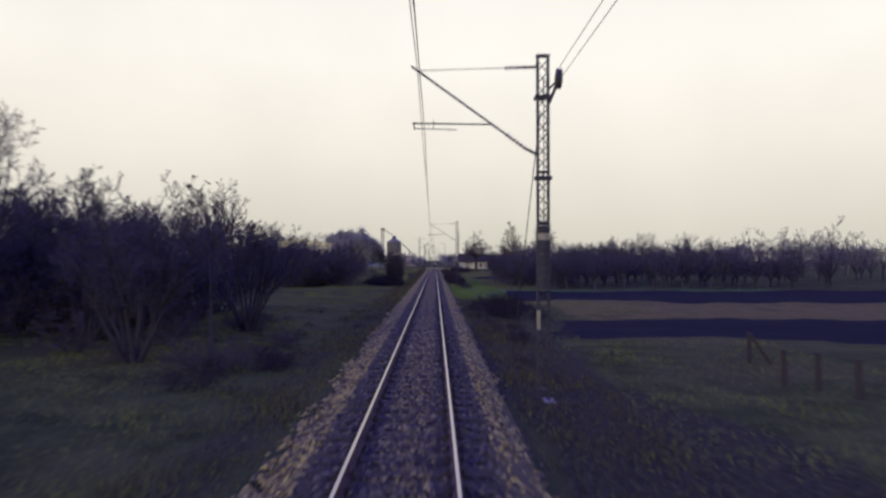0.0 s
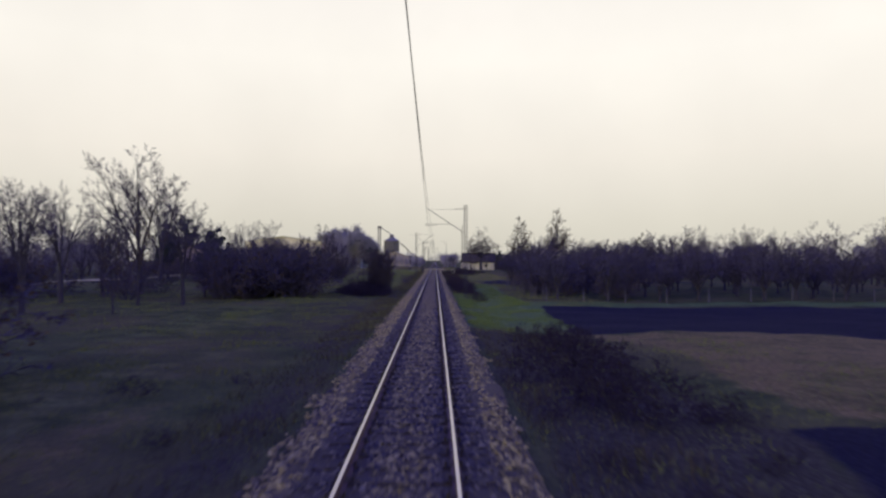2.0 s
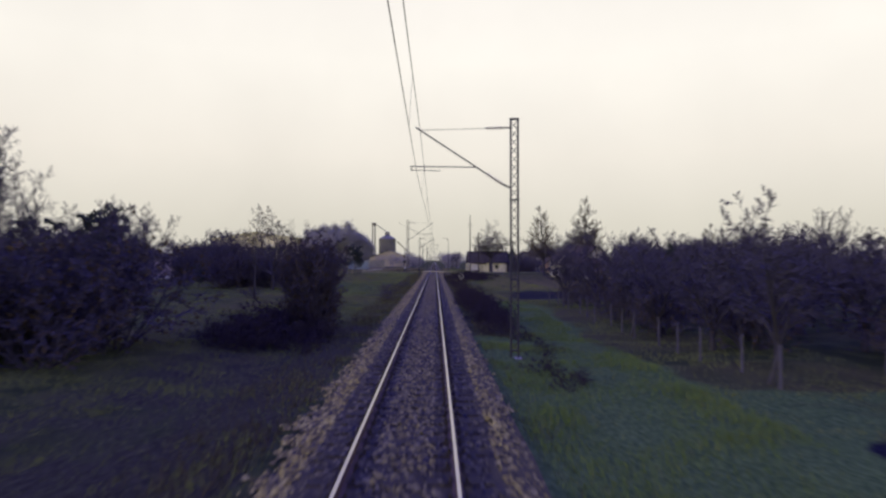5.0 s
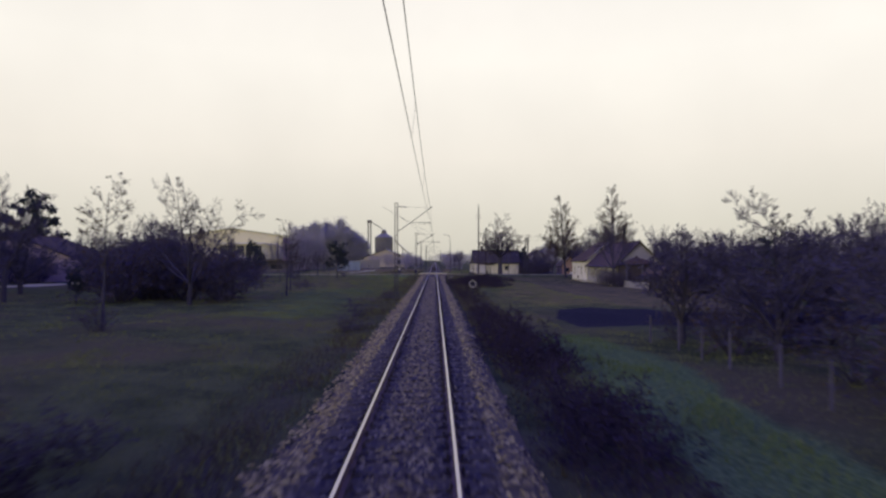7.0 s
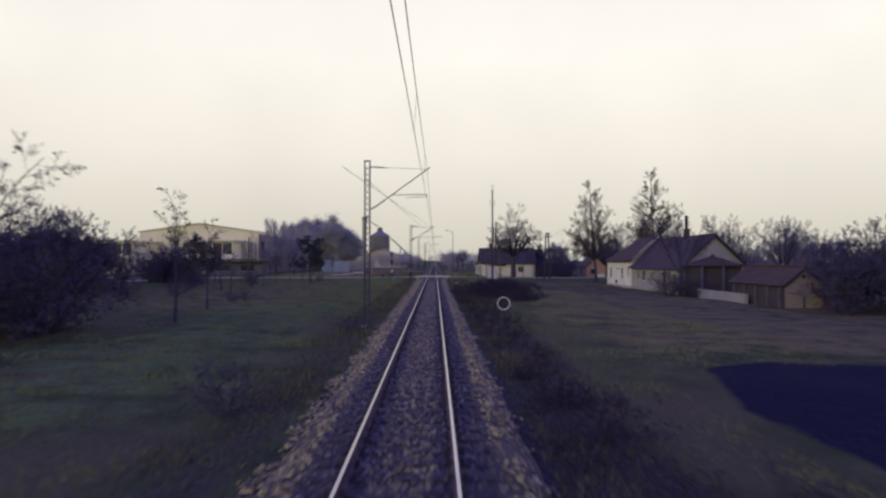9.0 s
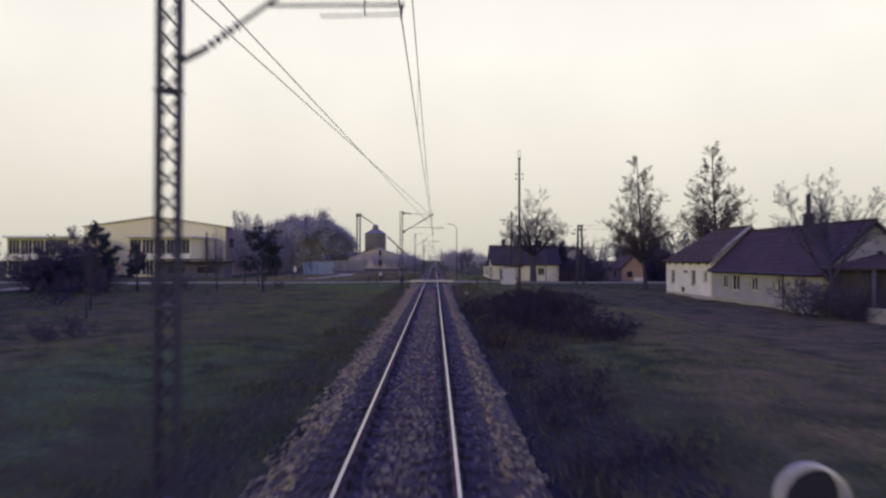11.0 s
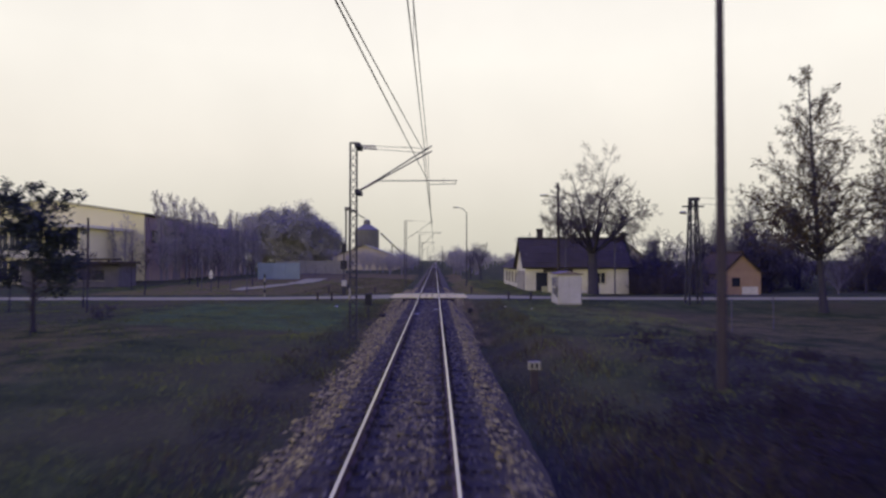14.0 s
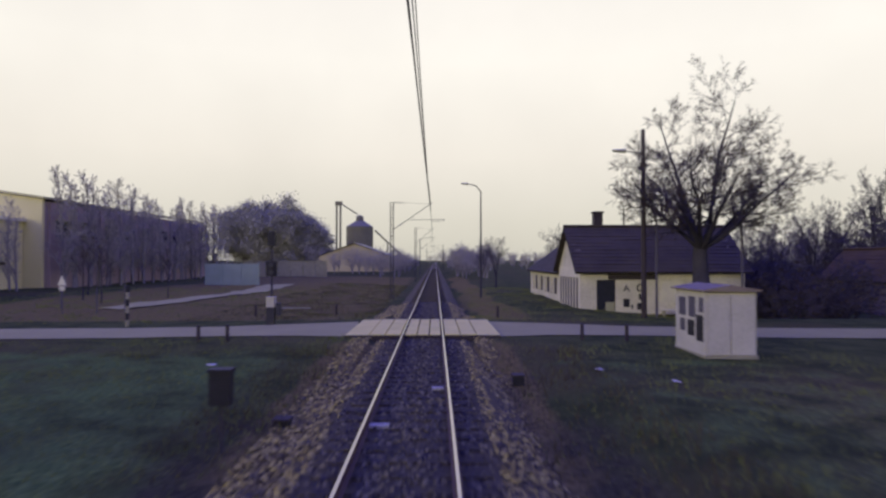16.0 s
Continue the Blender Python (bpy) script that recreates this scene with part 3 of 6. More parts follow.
def tubes(sets):
    """One mesh's arrays from several sets of polylines: (pts, rad, sides)."""
    VV, FF, base = [], [], 0
    for pts, rad, m in sets:
        n, s = pts.shape[0], pts.shape[1]
        d = pts[:, -1] - pts[:, 0]
        d /= np.linalg.norm(d, axis=1, keepdims=True) + 1e-9
        ref = np.where(np.abs(d[:, 2:3]) > 0.9, np.array([[1.0, 0, 0]]), np.array([[0, 0, 1.0]]))
        u = np.cross(d, ref)
        u /= np.linalg.norm(u, axis=1, keepdims=True)
        w = np.cross(d, u)
        a = np.arange(m) * 2 * np.pi / m
        ring = u[:, None, None, :] * np.cos(a)[None, None, :, None] + w[:, None, None, :] * np.sin(a)[None, None, :, None]
        v = pts[:, :, None, :] + ring * rad[:, :, None, None]
        i = np.arange(n)[:, None, None] * s * m
        j = np.arange(s - 1)[None, :, None] * m
        k = np.arange(m)[None, None, :]
        k2 = (k + 1) % m
        q = np.stack([i + j + k, i + j + k2, i + j + m + k2, i + j + m + k], -1).reshape(-1, 4) + base
        VV.append(v.reshape(-1, 3))
        FF.append(q)
        base += n * s * m
    return np.concatenate(VV), np.concatenate(FF)


def flakes(rng, centres, size):
    """Small leaf-like four-cornered scraps at the given points."""
    n = len(centres)
    a, b = rng.normal(0, 1, (n, 3)), rng.normal(0, 1, (n, 3))
    a /= np.linalg.norm(a, axis=1, keepdims=True)
    b -= a * np.sum(a * b, axis=1, keepdims=True)
    b /= np.linalg.norm(b, axis=1, keepdims=True)
    s = size * (0.6 + 0.8 * rng.random((n, 1)))
    v = np.stack([centres - a * s, centres - b * s * 0.55, centres + a * s, centres + b * s * 0.55], 1).reshape(-1, 3)
    return v, np.arange(n * 4).reshape(-1, 4)


def slips(rng, start, way, length, width):
    """The finest twigs: one narrow pointed sliver each."""
    n = len(start)
    w = np.cross(way, rng.normal(0, 1, (n, 3)))
    w /= np.linalg.norm(w, axis=1, keepdims=True) + 1e-9
    d = way / np.linalg.norm(way, axis=1, keepdims=True)
    v = np.stack([start - w * width, start + w * width, start + d * length[:, None]], 1).reshape(-1, 3)
    return v, np.arange(n * 3).reshape(-1, 3)


def plant(name, label, category, seed, stems=1, height=6.0, trunk_r=0.13, fan=0.0, bole=0.0, n1=12, n2=6, n3=5, n4=4, t0=0.25, a1=50, a2=42, a3=40,
          ratio1=0.5, ratio2=0.5, ratio3=0.5, lift=0.05, wander=0.10, leaves=0, leaf_size=0.06, leaf_mat="leaf", leaf_spread=None, shrink=0.5, twig_r=0.007, slip=0.009, sag=0.0, fine=False, dome=0.25, limb=0.62, twigs="twig", taper1=0.6, bias=1.0, bark="bark"):
    """A bare or thinly leaved tree or shrub: trunk with limbs, and a crown of branches and twigs."""
    rng = np.random.default_rng(seed)
    ob = thing(name, label, category)
    az = np.arange(stems) * 6.2832 / stems + rng.random(stems) * 0.8
    fans = fan * (0.55 + 0.7 * rng.random(stems))
    if stems > 3:
        fans[0] *= 0.2
    if stems > 6 and bole:
        fans = fan * 1.2 * rng.permutation(np.sqrt((np.arange(stems) + 0.15) / stems))
    way = np.stack([np.cos(az) * fans, np.sin(az) * fans, np.ones(stems)], 1) + rng.normal(0, 0.05 if stems > 1 else 0.015, (stems, 3))
    foot = 0.12 if not bole else trunk_r * 0.4
    start = np.stack([np.cos(az) * foot, np.sin(az) * foot, np.full(stems, bole - 0.12)], 1) * (np.array([1, 1, 1]) if stems > 1 else np.array([0, 0, 1]))
    reach_ = (height - bole) * (0.8 + 0.25 * rng.random(stems)) if stems > 1 else np.array([height - bole])
    if bole:
        reach_ = reach_ / (1 + fans ** 2) ** dome
    sr = trunk_r * (limb if bole else 1.0)
    p0, r0 = limbs(rng, start, way, reach_, np.full(stems, sr), np.full(stems, sr * 0.16), 7 if fine else 4, wander * (0.6 if stems > 1 else 0.28), lift * 0.6)
    sets = [(p0, r0, 8 if fine else 5)]
    if bole:
        pb, rb = limbs(rng, np.array([[0, 0, -0.15]]), np.array([[0.0, 0, 1]]), np.array([bole + 0.2]), np.array([trunk_r * 1.25]), np.array([trunk_r * 0.85]), 4, 0.03, 0.0)
        p0[:, 0, :2] += pb[0, -1, :2] * 0.5
        sets.append((pb, rb, 9))
    else:
        r0[:, 0] *= 1.35
    s1 = sprout(rng, p0, r0, n1, t0, a1, ratio1, taper1, shrink=shrink, bias=bias)
    p1, r1 = limbs(rng, s1[0], s1[1], s1[2], s1[3], s1[3] * 0.25, 5 if fine else 3, wander, lift - sag)
    s2 = sprout(rng, p1, r1, n2, 0.2, a2, ratio2, 0.6)
    p2, r2 = limbs(rng, s2[0], s2[1], s2[2], np.maximum(s2[3], twig_r), np.maximum(s2[3] * 0.3, twig_r * 0.6), 3 if fine else 1, wander * 1.3, lift - sag)
    s3 = sprout(rng, p2, r2, n3, 0.15, a3, ratio3, 0.6)
    p3, r3 = limbs(rng, s3[0], s3[1], s3[2], np.maximum(s3[3], twig_r), np.full(len(s3[3]), twig_r * 0.4), 1, wander * 1.3, lift)
    V, F = tubes(sets + [(p1, r1, 5 if fine else 4)])
    part("trunk", mesh_of("trunk", V, F), bark, ob, smooth=True)
    V, F = tubes([(p2, r2, 3), (p3, r3, 3)] if fine else [(p2, r2, 3)])
    part("branchwork", mesh_of("branchwork", V, F), twigs, ob, "bare branches")["kind"] = "stuff"
    tips = p3
    if n4:
        s4 = sprout(rng, p3, r3, n4, 0.1, 42, 0.75, 0.6, shrink=0.3)
        sl = [(s4[0], s4[1] + np.array([0, 0, lift]), s4[2])]
        if not fine:
            sl.append((p3[:, 0], p3[:, -1] - p3[:, 0], np.linalg.norm(p3[:, -1] - p3[:, 0], axis=1) * 1.15))
        V, F = slips(rng, *(np.concatenate(c) for c in zip(*sl)), slip)
        part("crown", mesh_of("crown", V, F), twigs, ob, "haze of fine bare twigs")["kind"] = "stuff"
    if leaves:
        flat = tips.reshape(-1, 3)
        odds = np.repeat(s1[2], n2 * n3 * tips.shape[1])
        c = flat[rng.choice(len(flat), leaves, p=odds / odds.sum())] + rng.normal(0, leaf_spread or leaf_size, (leaves, 3))
        V, F = flakes(rng, c, leaf_size)
        part("leaves", mesh_of("leaves", V, F), leaf_mat, ob, "last withered leaves" if leaf_mat == "leaf" else "dense foliage")["kind"] = "stuff"
    return ob


KINDS = {
    "bush_tree": [plant("multi_stem_tree", "bare many-stemmed tree fanning out from one stump", "tree", s, stems=9, height=5.4, trunk_r=0.095, fan=0.58, n1=14, n2=6, n3=6, n4=5, t0=0.34, a1=34, ratio1=0.42, lift=0.09, slip=0.011, fine=s == 11) for s in (11, 12, 13)],
    "tall": [plant("bare_tree", "tall bare deciduous tree with upswept limbs", "tree", s, stems=4, bole=2.4, height=9.0, trunk_r=0.17, fan=0.38, n1=9, n2=6, n3=6, n4=4, t0=0.2, a1=36, ratio1=0.5, lift=0.10, wander=0.13, slip=0.012) for s in (21, 22, 23)],
    "orchard": [plant("orchard_tree", "dark bare orchard tree with a dense twiggy crown", "tree", s, stems=5, bole=0.9, height=4.3, trunk_r=0.11, fan=0.75, n1=9, n2=6, n3=5, n4=4, t0=0.12, a1=50, ratio1=0.55, lift=0.05, wander=0.14, slip=0.020) for s in (31, 32, 33)],
    "shrub": [plant("shrub", "dense dark bare shrub", "shrub", s, stems=10, height=2.1, trunk_r=0.022, fan=0.85, n1=5, n2=4, n3=5, n4=2, t0=0.06, a1=44, ratio1=0.6, lift=0.03, leaves=500, leaf_size=0.045, slip=0.013, wander=0.14) for s in (41, 42, 43)],
    "bramble": [plant("bramble", "low dark bramble", "shrub", s, stems=8, height=1.9, trunk_r=0.018, fan=1.0, n1=4, n2=4, n3=4, n4=1, t0=0.05, a1=48, ratio1=0.6, lift=0.0, leaves=260, leaf_size=0.06, slip=0.016, wander=0.16, sag=0.05, twigs="bramble", leaf_mat="bramble", bark="bramble") for s in (46, 47)],
    "small": [plant("small_tree", "small slender bare tree on the meadow", "tree", s, height=5.6, trunk_r=0.075, n1=15, n2=5, n3=4, n4=3, t0=0.38, a1=44, ratio1=0.36, lift=0.09, leaves=350, leaf_size=0.06) for s in (51, 52, 53)],
    "column": [plant("upright_shrub", "tall dense upright dark shrub", "shrub", s, stems=13, height=4.3, trunk_r=0.035, fan=0.24, n1=9, n2=5, n3=5, n4=3, t0=0.08, a1=32, ratio1=0.34, lift=0.10, leaves=1800, leaf_size=0.05, slip=0.014) for s in (45,)],
    "vee": [plant("forked_tree", "wide forked bare tree with curving limbs", "tree", s, stems=9, bole=1.7, height=8.5, trunk_r=0.14, fan=1.2, n1=9, n2=7, n3=5, n4=4, t0=0.35, a1=46, ratio1=0.40, lift=0.03, wander=0.16, limb=0.5, leaves=2000, leaf_size=0.055, fine=True, dome=0.1) for s in (55,)],
    "cone": [plant("conical_tree", "tall conical tree with sparse withered leaves", "tree", s, stems=1, height=13.4, trunk_r=0.19, n1=72, n2=7, n3=5, n4=3, t0=0.22, a1=52, ratio1=0.36, lift=0.06, shrink=0.86, wander=0.07, bias=2.1, leaves=10500, leaf_size=0.068, fine=True, taper1=0.36) for s in (61, 62)],
    "round": [plant("broad_tree", "old broad tree with a rounded half-bare crown", "tree", s, stems=13, bole=4.4, height=13.4, trunk_r=0.44, fan=1.15, n1=12, n2=8, n3=6, n4=5, t0=0.24, a1=54, ratio1=0.42, lift=0.04, wander=0.14, shrink=0.3, leaves=15000, leaf_size=0.045, fine=True, limb=0.36, taper1=0.45, slip=0.008, dome=0.5) for s in (74,)],
    "yew": [plant("dense_tree", "small tree with a dense dark broad crown", "tree", s, height=5.4, trunk_r=0.09, n1=30, n2=6, n3=4, n4=2, t0=0.26, a1=60, ratio1=0.50, lift=0.03, shrink=0.55, leaves=6500, leaf_size=0.085, leaf_mat="needle", taper1=0.4) for s in (93,)],
    "poplar": [plant("slender_tree", "slender bare upright tree", "tree", s, height=12.0, trunk_r=0.14, n1=24, n2=6, n3=5, n4=2, t0=0.08, a1=24, ratio1=0.26, lift=0.12, slip=0.034, twig_r=0.014, twigs="haze_twig", bark="haze_bark") for s in (81, 82)],
    "ever": [plant("evergreen_tree", "dark evergreen tree with drooping tufts", "tree", s, height=5.8, trunk_r=0.09, n1=22, n2=6, n3=4, n4=2, t0=0.3, a1=70, ratio1=0.36, lift=0.02, shrink=0.7, leaves=4200, leaf_size=0.095, leaf_mat="needle") for s in (91, 92)],
    "mass": [plant("leafy_tree", "large far tree in dense foliage paled as haze", "tree", s, stems=6, height=10.0, bole=1.0, fan=0.6, trunk_r=0.3, n1=8, n2=6, n3=5, n4=0, t0=0.1, a1=55, ratio1=0.5, lift=0.04, leaves=46000, leaf_size=0.14, leaf_spread=0.55, leaf_mat="haze_leaf", bark="haze_bark") for s in (95, 96)],
    "mid": [plant("bare_tree", "bare tree behind the gardens, faint haze in its colour", "tree", s, stems=5, height=7.5, bole=1.2, fan=0.6, trunk_r=0.15, n1=7, n2=5, n3=5, n4=2, t0=0.12, a1=46, ratio1=0.5, lift=0.06, slip=0.026, twigs="faint_haze_twig") for s in (87, 88)],
    "far": [plant("distant_tree", "distant bare tree with haze painted into its colour", "tree", s, stems=5, height=7.5, bole=1.2, fan=0.6, trunk_r=0.15, n1=6, n2=4, n3=5, n4=2, t0=0.12, a1=46, ratio1=0.5, lift=0.06, slip=0.04, twigs="haze_twig", bark="haze_bark") for s in (97, 98)],
}
used = set()
tree_rng = random.Random(5)


def grow(kind, x, y, scale=1.0, which=None, turn=None, sz=None, group=""):
    """Puts one plant of a kind on the ground; the first of each is the original, the others are copies."""
    pool = KINDS[kind]
    src = pool[tree_rng.randrange(len(pool)) if which is None else which % len(pool)]
    m = on_ground(x, y, tree_rng.uniform(0, 360) if turn is None else turn, 0.02)
    if src.name in used:
        ob = copy_thing(src, m)
    else:
        used.add(src.name)
        ob = src
        ob.matrix_basis = m
    ob.scale = (scale, scale, scale * (sz or 1.0))
    return tagged(ob, group=group)


# beside the line, left
grow("bush_tree", -8.8, 19.5, 0.88, 0)
grow("bush_tree", -8.0, 28.6, 0.86, 1)
grow("small", -6.7, 20.2, 0.95, 0)
for x, y, s in [(-13, 24.5, 1.05), (-14.5, 30, 1.0), (-12.2, 34, 0.85), (-18, 27, 1.1), (-20, 34, 1.1), (-17, 21, 1.1), (-24, 29, 1.2), (-23, 38, 1.1), (-28, 34, 1.2)]:
    grow("bush_tree", x, y, s)
for i in range(16):
    grow("shrub", tree_rng.uniform(-30, -12), tree_rng.uniform(24, 38), tree_rng.uniform(1.3, 2.1), group="thicket shrubs")
for i in range(10):
    grow("orchard", tree_rng.uniform(-30, -13), tree_rng.uniform(23, 38), tree_rng.uniform(0.9, 1.3), group="thicket trees")
for x, y, s in [(-5.3, 18.6, 0.42), (-5.9, 20.0, 0.5), (-6.6, 18.2, 0.5), (-5.0, 23.5, 0.36), (-5.6, 25, 0.4), (-10.5, 27, 0.8), (-15, 36, 1.0), (-9.4, 24, 0.6), (-11.5, 21, 0.7), (-20, 30, 1.2), (-16, 25, 1.2)]:
    grow("shrub", x, y, s)
grow("tall", -14.2, 20.6, 0.85, 0)
for x, y, s, k in [(-23.6, 59.7, 0.82, 0), (-25.7, 67.1, 0.9, 1), (-26.8, 81, 1.35, 2), (-37, 109, 1.65, 1), (-17.2, 67.1, 0.78, 0), (-30, 60, 0.85, 2), (-34, 68, 0.95, 1), (-15, 79, 0.7, 0), (-12.2, 82, 0.6, 1), (-28, 77, 0.8, 2), (-22, 84, 0.75, 0), (-40, 84, 1.1, 2), (-46, 72, 1.1, 1), (-38, 96, 0.9, 0), (-33, 92, 0.9, 1)]:
    grow("tall", x, y, s, k)
grow("small", -17.9, 58.9, 0.8)
grow("small", -19.6, 65.5, 1.2)
for i in range(22):
    grow("shrub", tree_rng.uniform(-18.5, -10.6), tree_rng.uniform(73.5, 80), tree_rng.uniform(1.4, 2.2), group="thicket shrubs")
for i in range(12):
    grow("orchard", tree_rng.uniform(-19, -11.6), tree_rng.uniform(75, 82), tree_rng.uniform(0.8, 1.1), group="thicket trees")
for i in range(18):
    grow("shrub", tree_rng.uniform(-42, -17), tree_rng.uniform(72, 84), tree_rng.uniform(1.2, 2.0), group="thicket shrubs")
for x, y, s in [(-5.4, 83.6, 0.4), (-4.2, 84.6, 0.4), (-3.9, 116, 0.6), (-3.6, 108.5, 0.45), (-3.4, 131, 0.4)]:
    grow("shrub", x, y, s)
for x, y, s in [(-4.6, 84.2, 0.95), (-5.1, 84.8, 1.05), (-4.7, 85.4, 0.9), (-5.5, 85.6, 0.95)]:
    grow("column", x, y, s)
grow("shrub", -5.6, 89.4, 0.42)
grow("shrub", -5.0, 89.9, 0.36)
for i in range(22):
    grow("shrub", tree_rng.uniform(-37, -31), tree_rng.uniform(148, 168), tree_rng.uniform(1.2, 1.9), group="thicket shrubs")
grow("vee", -16.9, 124.4, 1.0)
for x, y, s, k in [(-13.9, 107.2, 1.1, "small"), (-14.2, 107.0, 0.62, "shrub"), (-13.9, 142.4, 0.9, "small"), (-12.1, 133.2, 1.02, "small"), (-22.2, 148.2, 0.9, "small"), (-14.8, 150, 0.45, "shrub"), (-14, 151, 0.5, "shrub"), (-22.5, 148.6, 0.8, "shrub"), (-18.6, 172.3, 0.36, "small"), (-20.9, 187.3, 0.62, "small"), (-16.0, 185.6, 1.0, "yew"), (-28.4, 180, 1.0, "ever"), (-27, 176, 1.0, "shrub"),
                   (-25, 168, 1.0, "shrub"), (-33, 146, 1.3, "orchard"), (-31, 156, 1.4, "orchard"), (-33, 159, 1.5, "orchard"), (-35, 155, 1.4, "orchard"), (-31.5, 162, 1.3, "orchard"), (-34, 164, 1.5, "orchard"), (-32, 158, 0.75, "tall"), (-35.5, 162, 0.85, "tall"), (-30.5, 164, 0.6, "tall"), (-34, 152, 1.6, "shrub"), (-31, 159, 1.5, "shrub"), (-24.6, 124.0, 0.42, "yew"), (-60, 176, 2.2, "ever"), (-64, 178, 1.9, "ever")]:
    grow(k, x, y, s)
for x, y, s, k in [(-36, 158, 1.7, "shrub"), (-32, 163, 1.0, "small"), (-15.6, 184.8, 0.4, "small"), (-24, 196, 0.6, "small"), (-21, 176, 0.8, "shrub"), (-20, 163, 0.7, "small"), (-17.5, 158, 0.65, "small"), (-15.5, 190, 0.45, "shrub"), (-19, 195, 0.6, "small"),
                   (-30, 190, 0.8, "ever"), (-33, 118, 1.3, "ever"), (-36, 124, 1.2, "ever"), (-31, 126, 1.0, "tall"), (-38, 131, 1.3, "ever"), (-44, 128, 1.2, "tall"), (-41, 121, 1.2, "ever"), (-35, 134, 1.5, "orchard"), (-39, 140, 1.4, "orchard"), (-33, 141, 1.2, "orchard"), (-36, 148, 1.2, "orchard"), (-47, 136, 1.3, "ever")]:
    grow(k, x, y, s)
for x, y, s, k in [(-34, 112, 1.5, "shrub"), (-38, 114, 1.6, "shrub"),
                   (-30, 115, 1.2, "shrub"), (-43, 116, 1.6, "shrub")]:
    grow(k, x, y, s)
for i in range(30):
    grow("mid", tree_rng.uniform(-85, -50), tree_rng.uniform(90, 190), tree_rng.uniform(0.8, 1.2))
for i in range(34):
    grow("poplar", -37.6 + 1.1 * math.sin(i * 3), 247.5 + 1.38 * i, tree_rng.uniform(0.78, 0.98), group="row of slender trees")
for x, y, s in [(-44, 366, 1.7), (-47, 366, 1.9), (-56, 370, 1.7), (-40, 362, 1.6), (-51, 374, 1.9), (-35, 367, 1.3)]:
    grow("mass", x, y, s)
for i in range(24):
    grow("far", tree_rng.uniform(-22, -6), tree_rng.uniform(295, 430), tree_rng.uniform(0.5, 0.8))
for i in range(26):
    grow("far", tree_rng.uniform(5.0, 11), tree_rng.uniform(275, 430), tree_rng.uniform(0.45, 0.85))

# right: orchard behind the post fence
for row in range(7):
    for col in range(10):
        grow("orchard", 11.4 + col * 4.0 + tree_rng.uniform(-1, 1), 75.5 + row * 5.0 + tree_rng.uniform(-1, 1), tree_rng.uniform(0.9, 1.15), group="orchard trees")
for i in range(40):
    grow("mid", tree_rng.uniform(48, 110), tree_rng.uniform(70, 112), tree_rng.uniform(0.7, 1.0), group="orchard trees")
for i in range(26):
    grow("shrub", tree_rng.uniform(10.3, 17), tree_rng.uniform(76, 107), tree_rng.uniform(0.7, 1.5))
for i in range(18):
    grow("tall", tree_rng.uniform(36, 95), tree_rng.uniform(107, 135), tree_rng.uniform(0.65, 0.95))
grow("ever", 55, 66, 1.4)
grow("ever", 62, 70, 1.3)
# around the right-hand houses
grow("cone", 25.4, 199.6, 1.15, 0)
grow("cone", 36.2, 205.0, 1.32, 1)
broad = grow("round", 14.5, 215.2, 0.96, 0, sz=0.91)
broad.rotation_euler[2] = radians(180)
for x, y, s in [(-41.6, 242.4, 0.6), (-40.2, 243.0, 0.7), (-39.0, 242.2, 0.62), (-43.2, 242.0, 0.55)]:
    grow("poplar", x, y, s, group="row of slender trees")
for x, y, s, k in [(24.0, 162.6, 0.95, "tall"), (23.6, 164.6, 1.3, "shrub"), (23.4, 163.4, 1.1, "shrub"), (24.2, 161.0, 1.2, "shrub"), (24.0, 160.2, 0.8, "shrub"), (26.6, 143.4, 1.05, "orchard"), (28.2, 144.8, 1.15, "orchard"), (30, 143, 1.2, "orchard"), (31.4, 150, 1.2, "orchard"), (31.5, 146, 1.25, "orchard"), (31.2, 147.6, 1.2, "orchard"), (28.6, 145, 1.2, "shrub"),
                   (29, 145.6, 1.7, "shrub"), (26.4, 141.8, 1.2, "shrub"), (31, 148, 1.8, "shrub"), (34, 147, 0.85, "ever"), (33, 137, 1.5, "orchard"), (35.5, 134, 1.4, "orchard"), (37, 140, 1.6, "orchard"), (34, 145, 1.5, "orchard"), (39, 136, 1.5, "orchard"), (32, 148, 1.3, "orchard"), (40, 146, 1.6, "orchard"), (32, 134, 1.8, "shrub")]:
    grow(k, x, y, s)
for x, y, s, k in [(35, 138, 1.9, "shrub"), (38, 133, 2.0, "shrub"), (36, 148, 2.0, "shrub"), (41, 141, 2.0, "shrub"), (29.5, 139, 1.4, "shrub"), (40, 136, 0.8, "ever"), (43, 140, 0.9, "ever"), (30, 150, 1.6, "shrub"), (46, 133, 1.4, "orchard"), (49, 138, 1.5, "orchard"), (45, 144, 0.9, "tall"), (38, 150, 0.8, "tall"),
                   (-22, 200, 0.7, "small"), (-24.5, 214, 0.75, "small"), (-22, 225, 0.7, "small"), (-26, 230, 0.8, "small"), (-29, 221, 0.7, "small"), (-20.5, 232, 0.6, "small"), (-30, 238, 0.85, "small"), (-18.5, 168, 0.5, "small"), (-21, 155, 0.7, "shrub"), (-28, 186, 0.8, "small"), (-25, 190, 0.7, "shrub")]:
    grow(k, x, y, s)
